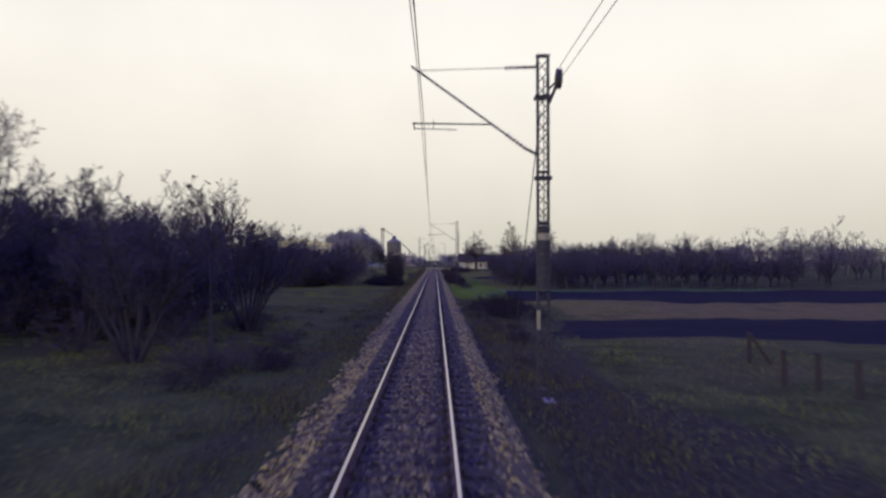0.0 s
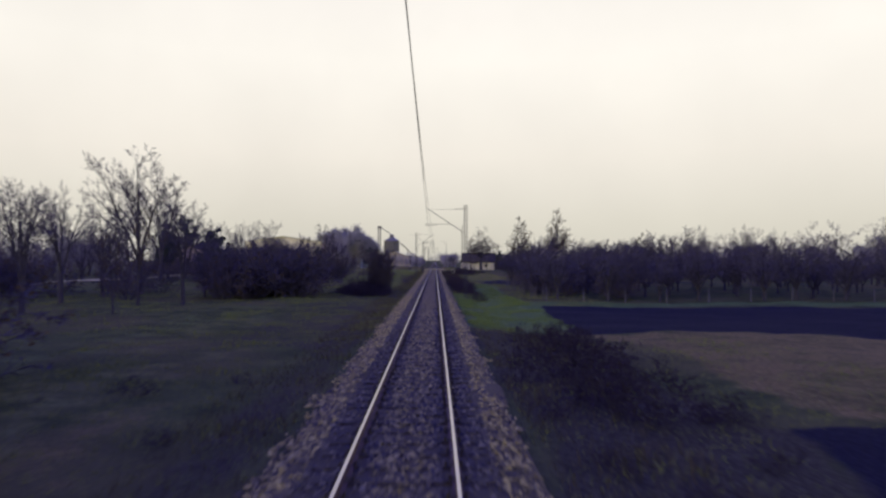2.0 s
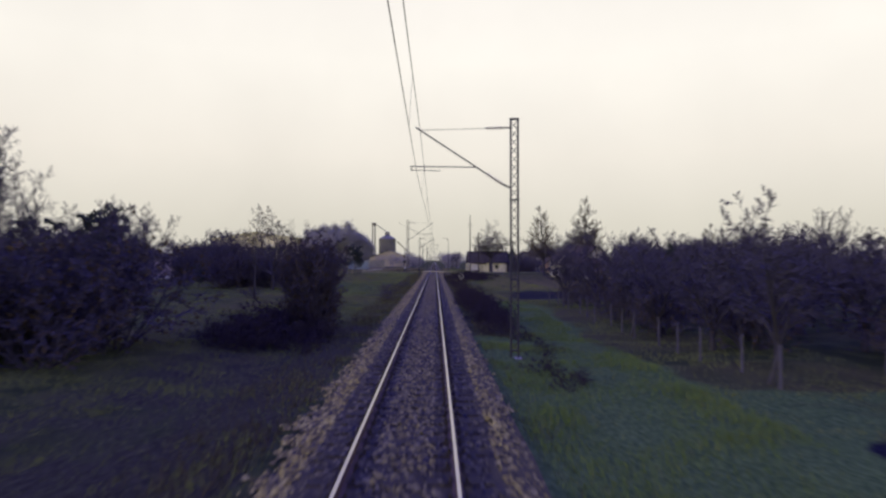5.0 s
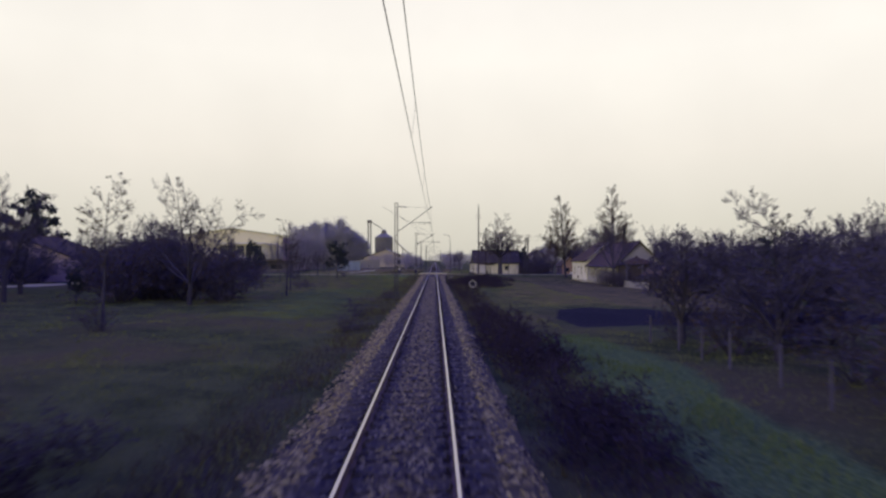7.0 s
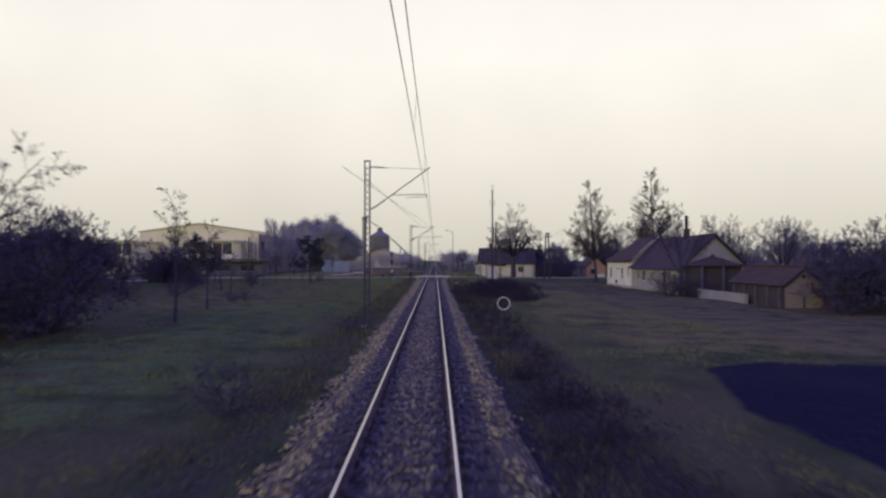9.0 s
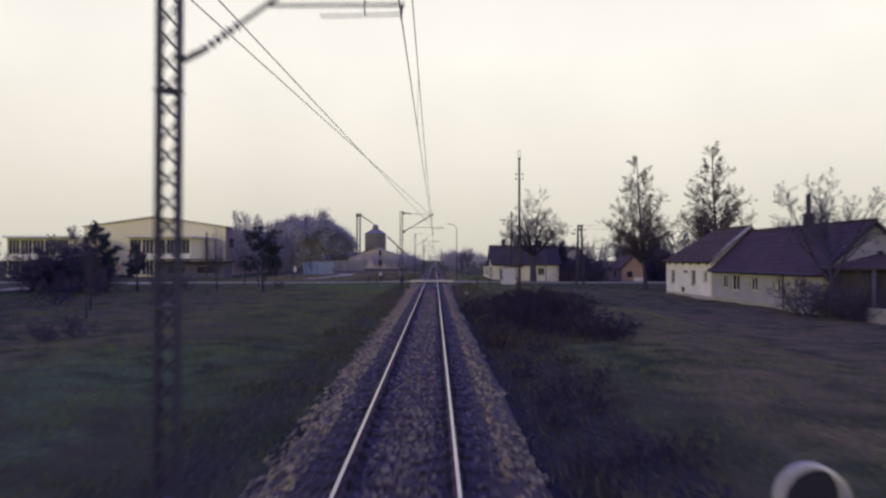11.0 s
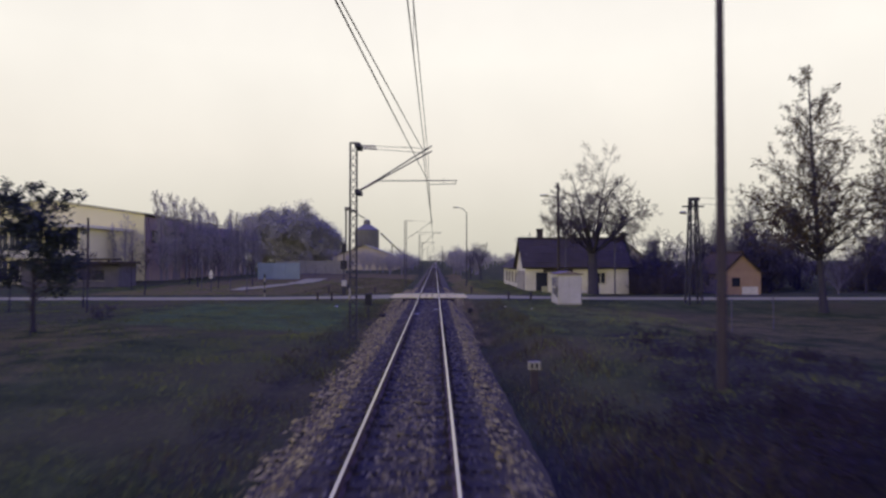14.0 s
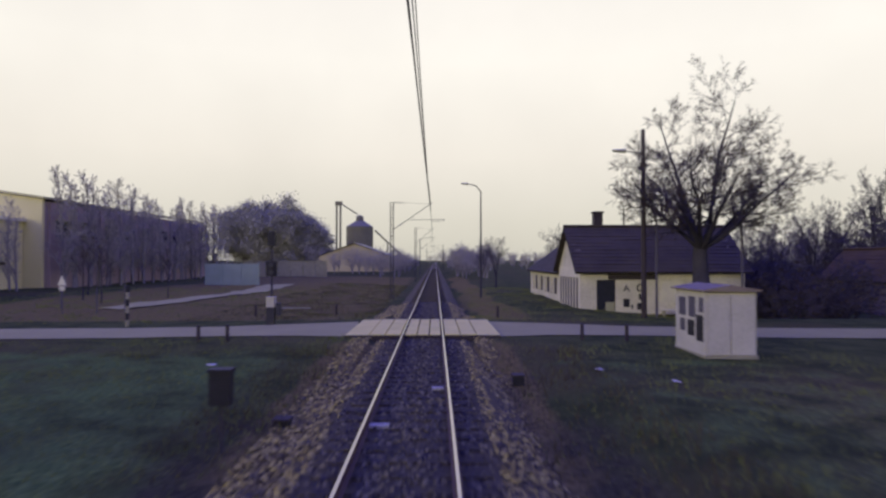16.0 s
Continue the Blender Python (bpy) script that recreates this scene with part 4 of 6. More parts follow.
for x, y, s, k in [(37, 181, 0.95, "tall"), (37, 168, 0.85, "tall"), (40, 186, 0.9, "tall"), (52.3, 218, 1.0, "tall"), (53, 192, 0.95, "tall"), (60, 200, 0.9, "tall"), (32, 159, 0.8, "tall"), (45, 160, 0.7, "cone"), (31, 137, 0.9, "ever"), (28, 134, 1.4, "shrub"), (33, 132, 1.6, "shrub"), (24, 226, 0.7, "tall"), (27, 235, 0.75, "tall"),
                   (45, 224, 0.85, "tall"), (50, 214, 0.8, "tall"), (21, 240, 2.2, "shrub"), (25, 242, 2.2, "shrub"), (29, 246, 2.4, "shrub"), (44, 234, 2.0, "shrub"), (49, 228, 2.2, "shrub"), (54, 222, 2.2, "shrub"), (58, 236, 0.9, "tall"), (62, 214, 0.8, "tall"), (7.0, 250, 0.6, "tall"), (6.0, 258, 0.5, "tall")]:
    grow(k, x, y, s)
for x, y, s, k in [(15, 256, 0.8, "tall"), (19.8, 227, 1.0, "ever"), (21.6, 231, 1.1, "ever"),
                   (24, 218, 1.6, "shrub"), (22, 222, 1.8, "shrub"), (20.5, 219, 1.4, "shrub")]:
    grow(k, x, y, s)
for i in range(34):
    grow("mid", tree_rng.uniform(30, 75), tree_rng.uniform(234, 262), tree_rng.uniform(0.7, 1.0), group="village trees")
for i in range(24):
    grow("mid", tree_rng.uniform(34, 80), tree_rng.uniform(132, 200), tree_rng.uniform(0.65, 0.95), group="village trees")
for i in range(14):
    grow("orchard", tree_rng.uniform(34, 60), tree_rng.uniform(226, 240), tree_rng.uniform(1.2, 1.8), group="village trees")
for i in range(16):
    grow("shrub", tree_rng.uniform(34, 62), tree_rng.uniform(224, 236), tree_rng.uniform(1.6, 2.3), group="thicket shrubs")
for x, y, s in [(40, 238, 1.25), (36.5, 240, 1.0), (45, 236, 1.1), (33, 236, 0.9)]:
    grow("tall", x, y, s)
# distant woods on both sides, joined


def joined_plants(name, label, category, kind, mat, spots):
    """Many plants of one kind, too many to count, as one mesh."""
    VV, FF, base = [], [], 0
    pool = KINDS[kind]
    for k, (x, y, s, a) in enumerate(spots):
        src = pool[k % len(pool)]
        m = np.array([[math.cos(a), -math.sin(a), 0], [math.sin(a), math.cos(a), 0], [0, 0, 1]]) * s
        for ch in src.children:
            me = ch.data
            v = np.empty(len(me.vertices) * 3, dtype=np.float32)
            me.vertices.foreach_get("co", v)
            f = np.empty(len(me.loops), dtype=np.int32)
            me.loops.foreach_get("vertex_index", f)
            f = f.reshape(len(me.polygons), -1)
            if f.shape[1] == 4:
                f = np.concatenate([f[:, [0, 1, 2]], f[:, [0, 2, 3]]])
            VV.append(v.reshape(-1, 3) @ m.T + np.array([x, y, ground_z(x, y) - 0.05]))
            FF.append(f + base)
            base += len(me.vertices)
    return tagged(part(name, mesh_of(name, np.concatenate(VV), np.concatenate(FF)), mat), label, category, kind="stuff")


def patch(x0, x1, y0, y1, a, b, n):
    """Spots in an uneven patch whose plants grow smaller and fewer towards its rim."""
    out = []
    for i in range(n):
        u, v = tree_rng.uniform(-1.12, 1.12), tree_rng.uniform(-1.12, 1.12)
        rim = min(1.0, math.hypot(u, v) / 1.45) ** 2
        out.append((x0 + (x1 - x0) * (u + 1) / 2, y0 + (y1 - y0) * (v + 1) / 2, tree_rng.uniform(a, b) * (1.12 - 0.62 * rim), tree_rng.uniform(0, 6.28)))
    return out


for p in [(3.0, 6.8, 33.5, 50, 0.4, 0.62, 34), (2.7, 4.2, 86, 116, 0.42, 0.75, 60), (2.9, 8.8, 150, 171, 0.4, 0.8, 84), (6.2, 13, 168, 185, 0.22, 0.40, 45), (3.0, 4.4, 18, 33, 0.2, 0.36, 14),
          (2.8, 4.6, 118, 150, 0.25, 0.45, 34), (3.0, 4.6, 74, 86, 0.3, 0.5, 10), (-8.6, -4.3, 80, 88, 0.55, 0.85, 44), (-6.6, -4.2, 15.5, 22, 0.2, 0.42, 24), (-9, -3.6, 24, 40, 0.12, 0.3, 22)]:
    joined_plants("bramble_thicket", "low tangle of dark leafless brambles beside the line", "brambles", "bramble", "bramble", patch(*p))
spots = []
for i in range(90):
    a = tree_rng.uniform(-1, 1)
    spots.append(((48 + abs(a) * 260) * (1 if a > 0 else -1), tree_rng.uniform(310, 560), tree_rng.uniform(1.0, 1.7), tree_rng.uniform(0, 6)))
near = []
for i in range(150):
    x, y = tree_rng.choice([-1, 1, 1]) * tree_rng.uniform(60, 190), tree_rng.uniform(60, 270)
    if not (-85 < x < 0 and y > 190):
        near.append((x, y, tree_rng.uniform(0.8, 1.25), tree_rng.uniform(0, 6)))
for i in range(70):
    near.append((tree_rng.uniform(34, 90), tree_rng.uniform(126, 262), tree_rng.uniform(0.4, 0.65), tree_rng.uniform(0, 6)))
for i in range(40):
    near.append((tree_rng.uniform(-100, -52), tree_rng.uniform(85, 190), tree_rng.uniform(0.45, 0.75), tree_rng.uniform(0, 6)))
for i in range(70):
    q = tree_rng.choice([-1, 1])
    spots.append((q * tree_rng.uniform(9, 70), tree_rng.uniform(390, 620), tree_rng.uniform(0.6, 1.0), tree_rng.uniform(0, 6)))
for i in range(60):
    spots.append((tree_rng.uniform(-90, 90), tree_rng.uniform(620, 940), tree_rng.uniform(0.9, 1.4), tree_rng.uniform(0, 6)))
joined_plants("garden_woods", "bare trees behind gardens and fields, faint haze in their colour", "woods", "mid", "faint_haze_twig", near)
joined_plants("distant_woods", "far woods of bare trees in colours paled as haze", "woods", "far", "haze_twig", spots)
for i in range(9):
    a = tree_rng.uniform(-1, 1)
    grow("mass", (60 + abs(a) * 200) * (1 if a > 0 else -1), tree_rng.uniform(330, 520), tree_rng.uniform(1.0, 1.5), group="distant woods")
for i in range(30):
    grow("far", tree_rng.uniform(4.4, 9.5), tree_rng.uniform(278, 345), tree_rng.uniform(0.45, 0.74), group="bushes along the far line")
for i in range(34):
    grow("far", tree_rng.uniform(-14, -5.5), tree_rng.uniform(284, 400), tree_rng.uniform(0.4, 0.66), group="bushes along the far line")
for i in range(16):
    grow("orchard", tree_rng.uniform(-37, -31), tree_rng.uniform(150, 168), tree_rng.uniform(1.1, 1.5), group="thicket trees")
for i in range(14):
    grow("shrub", tree_rng.uniform(-60, -47), tree_rng.uniform(148, 158), tree_rng.uniform(1.5, 2.2), group="thicket shrubs")
for i in range(9):
    grow("orchard", tree_rng.uniform(20.2, 25.6), tree_rng.uniform(220, 229), tree_rng.uniform(0.7, 1.0), group="thicket trees")
for i in range(14):
    grow("shrub", tree_rng.uniform(19.9, 25.4), tree_rng.uniform(217, 228), tree_rng.uniform(0.8, 1.3), group="thicket shrubs")
for i in range(9):
    grow("shrub", tree_rng.uniform(-36, -31), tree_rng.uniform(179, 187), tree_rng.uniform(1.4, 2.0), group="thicket shrubs")
for i in range(5):
    grow("orchard", tree_rng.uniform(-36, -31.5), tree_rng.uniform(180, 187), tree_rng.uniform(0.9, 1.25), group="thicket trees")
# undergrowth of the first thicket
for i in range(13):
    grow("shrub", tree_rng.uniform(-26, -12), tree_rng.uniform(30, 40), tree_rng.uniform(1.4, 1.9), group="thicket shrubs")
for i in range(4):
    grow("bush_tree", tree_rng.uniform(-22, -12.5), tree_rng.uniform(30, 40), tree_rng.uniform(0.75, 0.95), group="thicket trees")
for i in range(14):
    grow("shrub", tree_rng.uniform(-23, -15.5), tree_rng.uniform(125, 131), tree_rng.uniform(1.5, 2.1), group="thicket shrubs")
for x, y, s in [(-8.4, 28.3, 0.5), (-7.6, 28.6, 0.45), (-8.1, 29.0, 0.55), (-9.2, 19.6, 0.4)]:
    grow("shrub", x, y, s)
for pool in KINDS.values():
    for src in pool:
        if src.name not in used:
            for o in (*src.children_recursive, src):
                bpy.data.objects.remove(o)

# ---- buildings ----


def pierced_wall(g, origin, along, length, height, thick, holes):
    """An upright wall from origin along a direction, with openings (a0, a1, z0, z1) that go through; it thickens to the left of the direction."""
    ax = Vector((along[0], along[1], 0)).normalized()
    m = Matrix.Translation(origin) @ Matrix(((ax.x, -ax.y, 0, 0), (ax.y, ax.x, 0, 0), (0, 0, 1, 0), (0, 0, 0, 1)))
    g.weld = True
    us = sorted({0.0, length, *[h[0] for h in holes], *[h[1] for h in holes]})
    for u0, u1 in zip(us[:-1], us[1:]):
        mid = (u0 + u1) / 2
        cuts_ = sorted([(h[2], h[3]) for h in holes if h[0] < mid < h[1]])
        z = 0.0
        for a, b in cuts_:
            if a > z:
                g.box(u0, u1, 0, thick, z, a, m)
            z = b
        if z < height:
            g.box(u0, u1, 0, thick, z, height, m)
    return m


def window_in(parent, m, h, thick, bars=1, frame_mat="paint_white", open_dark=False):
    """A window (or door) set back in an opening of a pierced wall."""
    a0, a1, z0, z1 = h
    g = Geo()
    f, d0, d1 = 0.06, 0.10, 0.16
    g.box(a0, a0 + f, d0, d1, z0, z1, m).box(a1 - f, a1, d0, d1, z0, z1, m).box(a0 + f, a1 - f, d0, d1, z0, z0 + f, m).box(a0 + f, a1 - f, d0, d1, z1 - f, z1, m)
    g.weld = True
    win = part("window", g, frame_mat, parent, "white window frame" if frame_mat == "paint_white" else "")
    for i in range(bars):
        u = a0 + (a1 - a0) * (i + 1) / (bars + 1)
        part("glazing_bar", Geo().box(u - 0.025, u + 0.025, d0, d1, z0 + f, z1 - f, m), frame_mat, win)
    part("pane", Geo().box(a0 + f, a1 - f, d0 + 0.02, d0 + 0.035, z0 + f, z1 - f, m), "glass", win, "dark window pane")
    part("sill", Geo().box(a0 - 0.05, a1 + 0.05, -0.05, 0.09, z0 - 0.05, z0, m), "concrete", win)
    return win


def tiled_slope(parent, a, b, c, d, mat, name="roof_slope", courses=0.33, label=""):
    """A roof slope stepped in courses: a, b along the eave, c, d along the ridge (c above b)."""
    a, b, c, d = (Vector(p) for p in (a, b, c, d))
    n = max(3, int(((d - a).length) / courses))
    up = (b - a).cross(d - a).normalized()
    if up.z < 0:
        up = -up
    cols = max(2, int((b - a).length / 0.8))
    rows_ = [(0.0, -0.02)]
    for i in range(n):
        rows_ += [(i / n, 0.036), ((i + 1) / n, 0.014)]
    g = Geo()
    for i, (t, hgt) in enumerate(rows_):
        for k in range(cols + 1):
            wob = 0.035 * noise.noise((k * 0.7, i * 0.9, a.x + a.y))
            g.v.append(tuple(a.lerp(d, t).lerp(b.lerp(c, t), k / cols) + up * (hgt + wob)))
    w = cols + 1
    g.f += [(i * w + k, i * w + k + 1, (i + 1) * w + k + 1, (i + 1) * w + k) for i in range(len(rows_) - 1) for k in range(cols)]
    slope = part(name, g, mat, parent, label)
    deck = Geo()
    deck.v += [tuple(q - up * o) for o in (0.025, 0.12) for q in (a, b, c, d)]
    deck.f += [(0, 1, 2, 3), (7, 6, 5, 4), (0, 4, 5, 1), (1, 5, 6, 2), (2, 6, 7, 3), (3, 7, 4, 0)]
    part("roof_deck", deck, "wood_dark", slope)
    return slope


def gable_house(name, label, at, lx, ly, eave, ridge, wall_mat, roof_mat, holes=None, over=0.35, gable_mat=None, chimneys=(), category="house", bars=1, hip=(False, False)):
    """A house with its ridge along local y. at: pose of the corner; holes: {'x0': [...], 'x1': [...], 'y0': [...], 'y1': [...]} by wall."""
    h = thing(name, label, category, at=at)
    holes = holes or {}
    th = 0.35
    walls = {"x0": ((0, ly - th, 0), (0, -1), ly - 2 * th), "y0": ((0, 0, 0), (1, 0), lx), "x1": ((lx, th, 0), (0, 1), ly - 2 * th), "y1": ((lx, ly, 0), (-1, 0), lx)}
    for key, (o, al, ln) in walls.items():
        g = Geo()
        hs = [(q[0] - th, q[1] - th, q[2], q[3]) if key[0] == "x" else q for q in holes.get(key, [])]
        m = pierced_wall(g, Vector(o), al, ln, eave, th, hs)
        w = part("wall", g, wall_mat, h)
        for q in hs:
            window_in(h, m, q, th, bars)
    cx = lx / 2
    for yy, s, hp in ((0, 1, hip[0]), (ly, -1, hip[1])):
        if not hp:
            g = Geo()
            y0, y1 = (yy, yy + th * s) if s > 0 else (yy + th * s, yy)
            g.prism([(0, eave), (lx, eave), (cx, ridge)], y0, y1)
            part("gable", g, gable_mat or wall_mat, h)
    k = (ridge - eave) / cx
    e0 = eave - over * k
    ya, yb = -over, ly + over
    ra, rb = (cx if hip[0] else ya), (ly - cx if hip[1] else yb)
    tiled_slope(h, (-over, ya, e0), (-over, yb, e0), (cx, rb, ridge), (cx, ra, ridge), roof_mat)
    tiled_slope(h, (lx + over, ya, e0), (lx + over, yb, e0), (cx, rb, ridge), (cx, ra, ridge), roof_mat)
    if hip[0]:
        tiled_slope(h, (-over, ya, e0), (lx + over, ya, e0), (cx + 0.01, ra, ridge), (cx - 0.01, ra, ridge), roof_mat)
    if hip[1]:
        tiled_slope(h, (-over, yb, e0), (lx + over, yb, e0), (cx + 0.01, rb, ridge), (cx - 0.01, rb, ridge), roof_mat)
    part("ridge_cap", Geo().tube((cx, ra, ridge + 0.05), (cx, rb, ridge + 0.05), 0.10, n=8), roof_mat, h)
    for x, y, top in chimneys:
        part("chimney", Geo().box(x - 0.28, x + 0.28, y - 0.28, y + 0.28, eave, top).box(x - 0.34, x + 0.34, y - 0.34, y + 0.34, top, top + 0.12), "wood_dark", h, "sooty brick chimney stack")
    return h


def gz(x, y):
    return ground_z(x, y) - 0.12


# white house beside the line and its lower grey neighbour
house_white = gable_house("white_house", "whitewashed village house with dark red hipped tile roof", pose(24.95, 180.9, gz(26, 186)), 7.0, 10.7, 3.75, 6.6, "white", "roof_red",
                          {"x0": [(1.2, 2.3, 1.25, 2.65), (6.3, 7.4, 1.25, 2.7), (9.1, 9.9, 1.7, 2.65)]}, hip=(False, True), gable_mat="white")
for i in range(6):
    part("vent", Geo().box(-0.012, 0.02, 0.6 + 1.8 * i, 1.0 + 1.8 * i, 3.15, 3.42), "paint_black", house_white, "small dark vent under the eave")
part("meter_box", Geo().box(-0.10, 0.0, 5.9, 6.4, 0.5, 1.0), "wood_dark", house_white, "small dark box on the wall")
part("plinth", Geo().box(-0.05, 0.0, 0.02, 10.68, 0.0, 0.38), "concrete", house_white, "stained concrete plinth")
for y0 in (5.2, 5.75):
    part("patch", Geo().box(-0.014, 0.0, y0, y0 + 0.28, 2.35, 2.65), "wood", house_white, "small square vent grille")
for i in range(7):
    t0, t1 = i / 7, (i + 1) / 7
    part("verge", Geo().plate([(0.0 + 3.5 * t0, -0.42, 3.70 + 2.95 * t0), (0.0 + 3.5 * t1, -0.42, 3.70 + 2.95 * t1), (0.0 + 3.5 * t1, 0.0, 3.78 + 2.95 * t1), (0.0 + 3.5 * t0, 0.0, 3.78 + 2.95 * t0)], 0.10), "concrete", house_white, "pale mortared roof verge")
house_grey = gable_house("grey_house", "low grey rendered house with dark tiled roof", pose(25.05, 165.0, gz(26, 172)), 6.6, 15.85, 2.95, 6.1, "grey_wall", "roof_brown",
                         {"x0": [(1.9, 2.9, 1.2, 2.4), (3.6, 5.0, 1.1, 2.4), (6.7, 7.8, 1.2, 2.3), (10.4, 11.3, 1.2, 2.3), (13.2, 14.0, 1.2, 2.3)]}, chimneys=((3.3, 6.9, 6.9),))
part("flue", Geo().tube((3.3, 6.9, 6.9), (3.3, 6.9, 8.5), 0.16, n=10), "paint_black", house_grey, "tall black flue pipe")
part("drain_pipe", Geo().tube((-0.08, 4.4, 0.1), (-0.08, 4.4, 2.7), 0.05, n=8), "steel", house_grey, "thin dark drain pipe")
part("gutter", Geo().tube((-0.42, 0.0, 2.62), (-0.42, 15.6, 2.62), 0.06, n=8), "steel", house_grey)
part("plinth", Geo().box(-0.04, 0.0, 0.02, 15.8, 0.0, 0.4), "concrete", house_grey, "pale concrete plinth")
shed_red = gable_house("barn", "small barn with a plastered gable and rusty red roof", pose(25.35, 147.0, gz(26, 150)), 2.7, 8.0, 1.9, 3.05, "wood_dark", "roof_red", {}, category="barn", gable_mat="tan", over=0.22)
part("front_plaster", Geo().box(0, 2.7, -0.03, -0.004, 0, 1.89), "tan", shed_red, "tan plastered end wall")
part("vent", Geo().box(1.22, 1.48, -0.02, -0.004, 2.25, 2.5), "paint_black", shed_red, "small dark gable vent")
part("crack_post", Geo().box(1.28, 1.36, -0.09, -0.03, 0, 1.0), "wood_dark", shed_red, "short dark stake")
for i in range(5):
    part("post", Geo().box(-0.14, -0.02, 0.5 + 1.7 * i, 0.64 + 1.7 * i, 0, 1.75), "wood", shed_red, "grey timber post")
shed_dark = gable_house("open_shed", "dark timber shed with a hipped red roof", pose(25.2, 160.9, gz(26, 162)), 3.9, 3.6, 3.3, 4.1, "wood_dark", "roof_red", {}, category="shed", hip=(True, True))
for x0 in (-0.1, 1.9, 3.8):
    part("post", Geo().box(x0, x0 + 0.14, -0.5, -0.36, 0, 3.1), "wood", shed_dark, "grey timber post")
low_wall = thing("garden_wall", "low whitewashed garden wall", "wall", at=pose(24.75, 151.6, gz(25, 156) - 0.02))
part("wall_body", Geo().box(0, 0.25, 0, 8.9, 0, 0.82), "grey_wall", low_wall)
part("coping", Geo().box(-0.04, 0.29, 0, 8.9, 0.82, 0.89), "concrete", low_wall)

# house by the crossing: long side to the rails' approach, striped gable towards the track
hb = pose(9.2, 226.6, gz(12, 221), 0, 0, -90)
house_cross = gable_house("crossing_house", "old whitewashed roadside house with a dark tiled roof", hb, 6.4, 10.0, 2.85, 5.45, "dingy_white", "roof_dark",
                          {"x1": [(1.0, 2.15, 0.05, 2.1), (6.8, 7.8, 1.0, 2.1)], "y0": []}, chimneys=((3.0, 1.95, 6.35), (3.2, 7.6, 6.2)))
annex = gable_house("house_annex", "low white rear wing with a dark roof", pose(9.4, 227.0, gz(10, 230)), 5.5, 14.0, 2.5, 4.5, "dingy_white", "roof_dark",
                    {"x0": [(1.5, 2.3, 0.7, 1.8), (4.5, 5.3, 0.7, 1.8), (7.5, 8.3, 0.7, 1.8), (10.2, 11.0, 0.7, 1.8)]})
for i in range(7):
    part("stripe", Geo().box(0.50 + 0.82 * i, 0.92 + 0.82 * i, -0.010, -0.004, 0.1, 2.2), "wood_dark", house_cross, "dark gap between white boards")
# dark panels added over the windows, in place of the shade in their openings
for y0 in (1.45, 4.45, 7.45, 10.15):
    part("shutter", Geo().box(-0.016, -0.004, y0, y0 + 0.9, 0.65, 1.85), "wood_dark", annex, "flat dark panel standing for a dark window opening")
XF = 6.4
part("shop_sign", Geo().box(XF, XF + 0.06, 1.7, 4.6, 2.12, 2.42), "wood_dark", house_cross, "long dark sign board")
part("door_leaf", Geo().box(XF - 0.08, XF - 0.03, 1.02, 2.13, 0.06, 2.08), "glass", house_cross, "dark glazed double door")
part("door_panel", Geo().box(XF - 0.03, XF - 0.015, 1.55, 2.1, 0.08, 0.75), "tin", house_cross, "pale blue-grey door panel")
for y0, y1, z0, z1 in ((2.62, 3.0, 0.45, 0.95), (3.1, 3.2, 0.35, 0.6), (3.55, 3.68, 0.9, 1.25), (3.45, 3.75, 0.3, 0.7)):
    part("painted_mark", Geo().box(XF, XF + 0.012, y0, y1, z0, z1), "paint_black", house_cross, "dark painted mark")
txt = bpy.data.curves.new("painted_letter", "FONT")
txt.body, txt.size, txt.extrude = "A", 0.62, 0.005
txt_ob = bpy.data.objects.new("painted_letter", txt)
txt_me = bpy.data.meshes.new_from_object(txt_ob)
bpy.data.objects.remove(txt_ob)
letter = part("painted_letter", txt_me, "paint_black", house_cross, "black painted letter")
letter.matrix_basis = Matrix.Translation((XF + 0.008, 2.6, 1.38)) @ Matrix.Rotation(radians(90), 4, "Z") @ Matrix.Rotation(radians(90), 4, "X")
g = Geo()
for i in range(14):
    a, b = 6.28319 * i / 14, 6.28319 * (i + 1) / 14
    g.bar((XF + 0.006, 3.62 + 0.17 * math.cos(a), 1.62 + 0.2 * math.sin(a)), (XF + 0.006, 3.62 + 0.17 * math.cos(b), 1.62 + 0.2 * math.sin(b)), 0.07)
part("painted_ring", g, "paint_black", house_cross, "black painted ring")
part("shutter", Geo().box(XF, XF + 0.05, 4.9, 6.2, 0.75, 2.0), "paint_white", house_cross, "closed pale shutter")
bench = thing("bench", "low white bench against the house wall", "bench", at=pose(13.9, 219.4, ground_z(13.9, 219.4)))
part("seat", Geo().box(0, 1.7, 0, 0.35, 0.36, 0.42), "paint_white", bench)
for x in (0.1, 1.5):
    part("leg", Geo().box(x, x + 0.1, 0.04, 0.31, -0.02, 0.36), "concrete", bench)
brick_house = gable_house("brick_house", "small tan house with a bare orange brick gable", pose(29.2, 222, gz(30, 224)), 3.8, 6.8, 2.5, 4.4, "tan", "roof_red",
                          {}, gable_mat="orange", over=0.25)
part("front_brick", Geo().box(0, 3.8, -0.03, -0.004, 0, 2.49), "orange", brick_house, "bare orange brick end wall")
part("end_window", Geo().box(0.9, 1.7, -0.05, -0.03, 1.0, 1.9), "glass", brick_house, "small dark window")
part("render_patch", Geo().box(1.9, 3.5, -0.05, -0.03, 0.0, 1.0), "dingy_white", brick_house, "pale rendered patch on the brickwork")
part("window_frame", Geo().box(-0.03, -0.004, 3.0, 3.9, 1.0, 2.0), "wood_dark", brick_house, "dark shuttered side window")
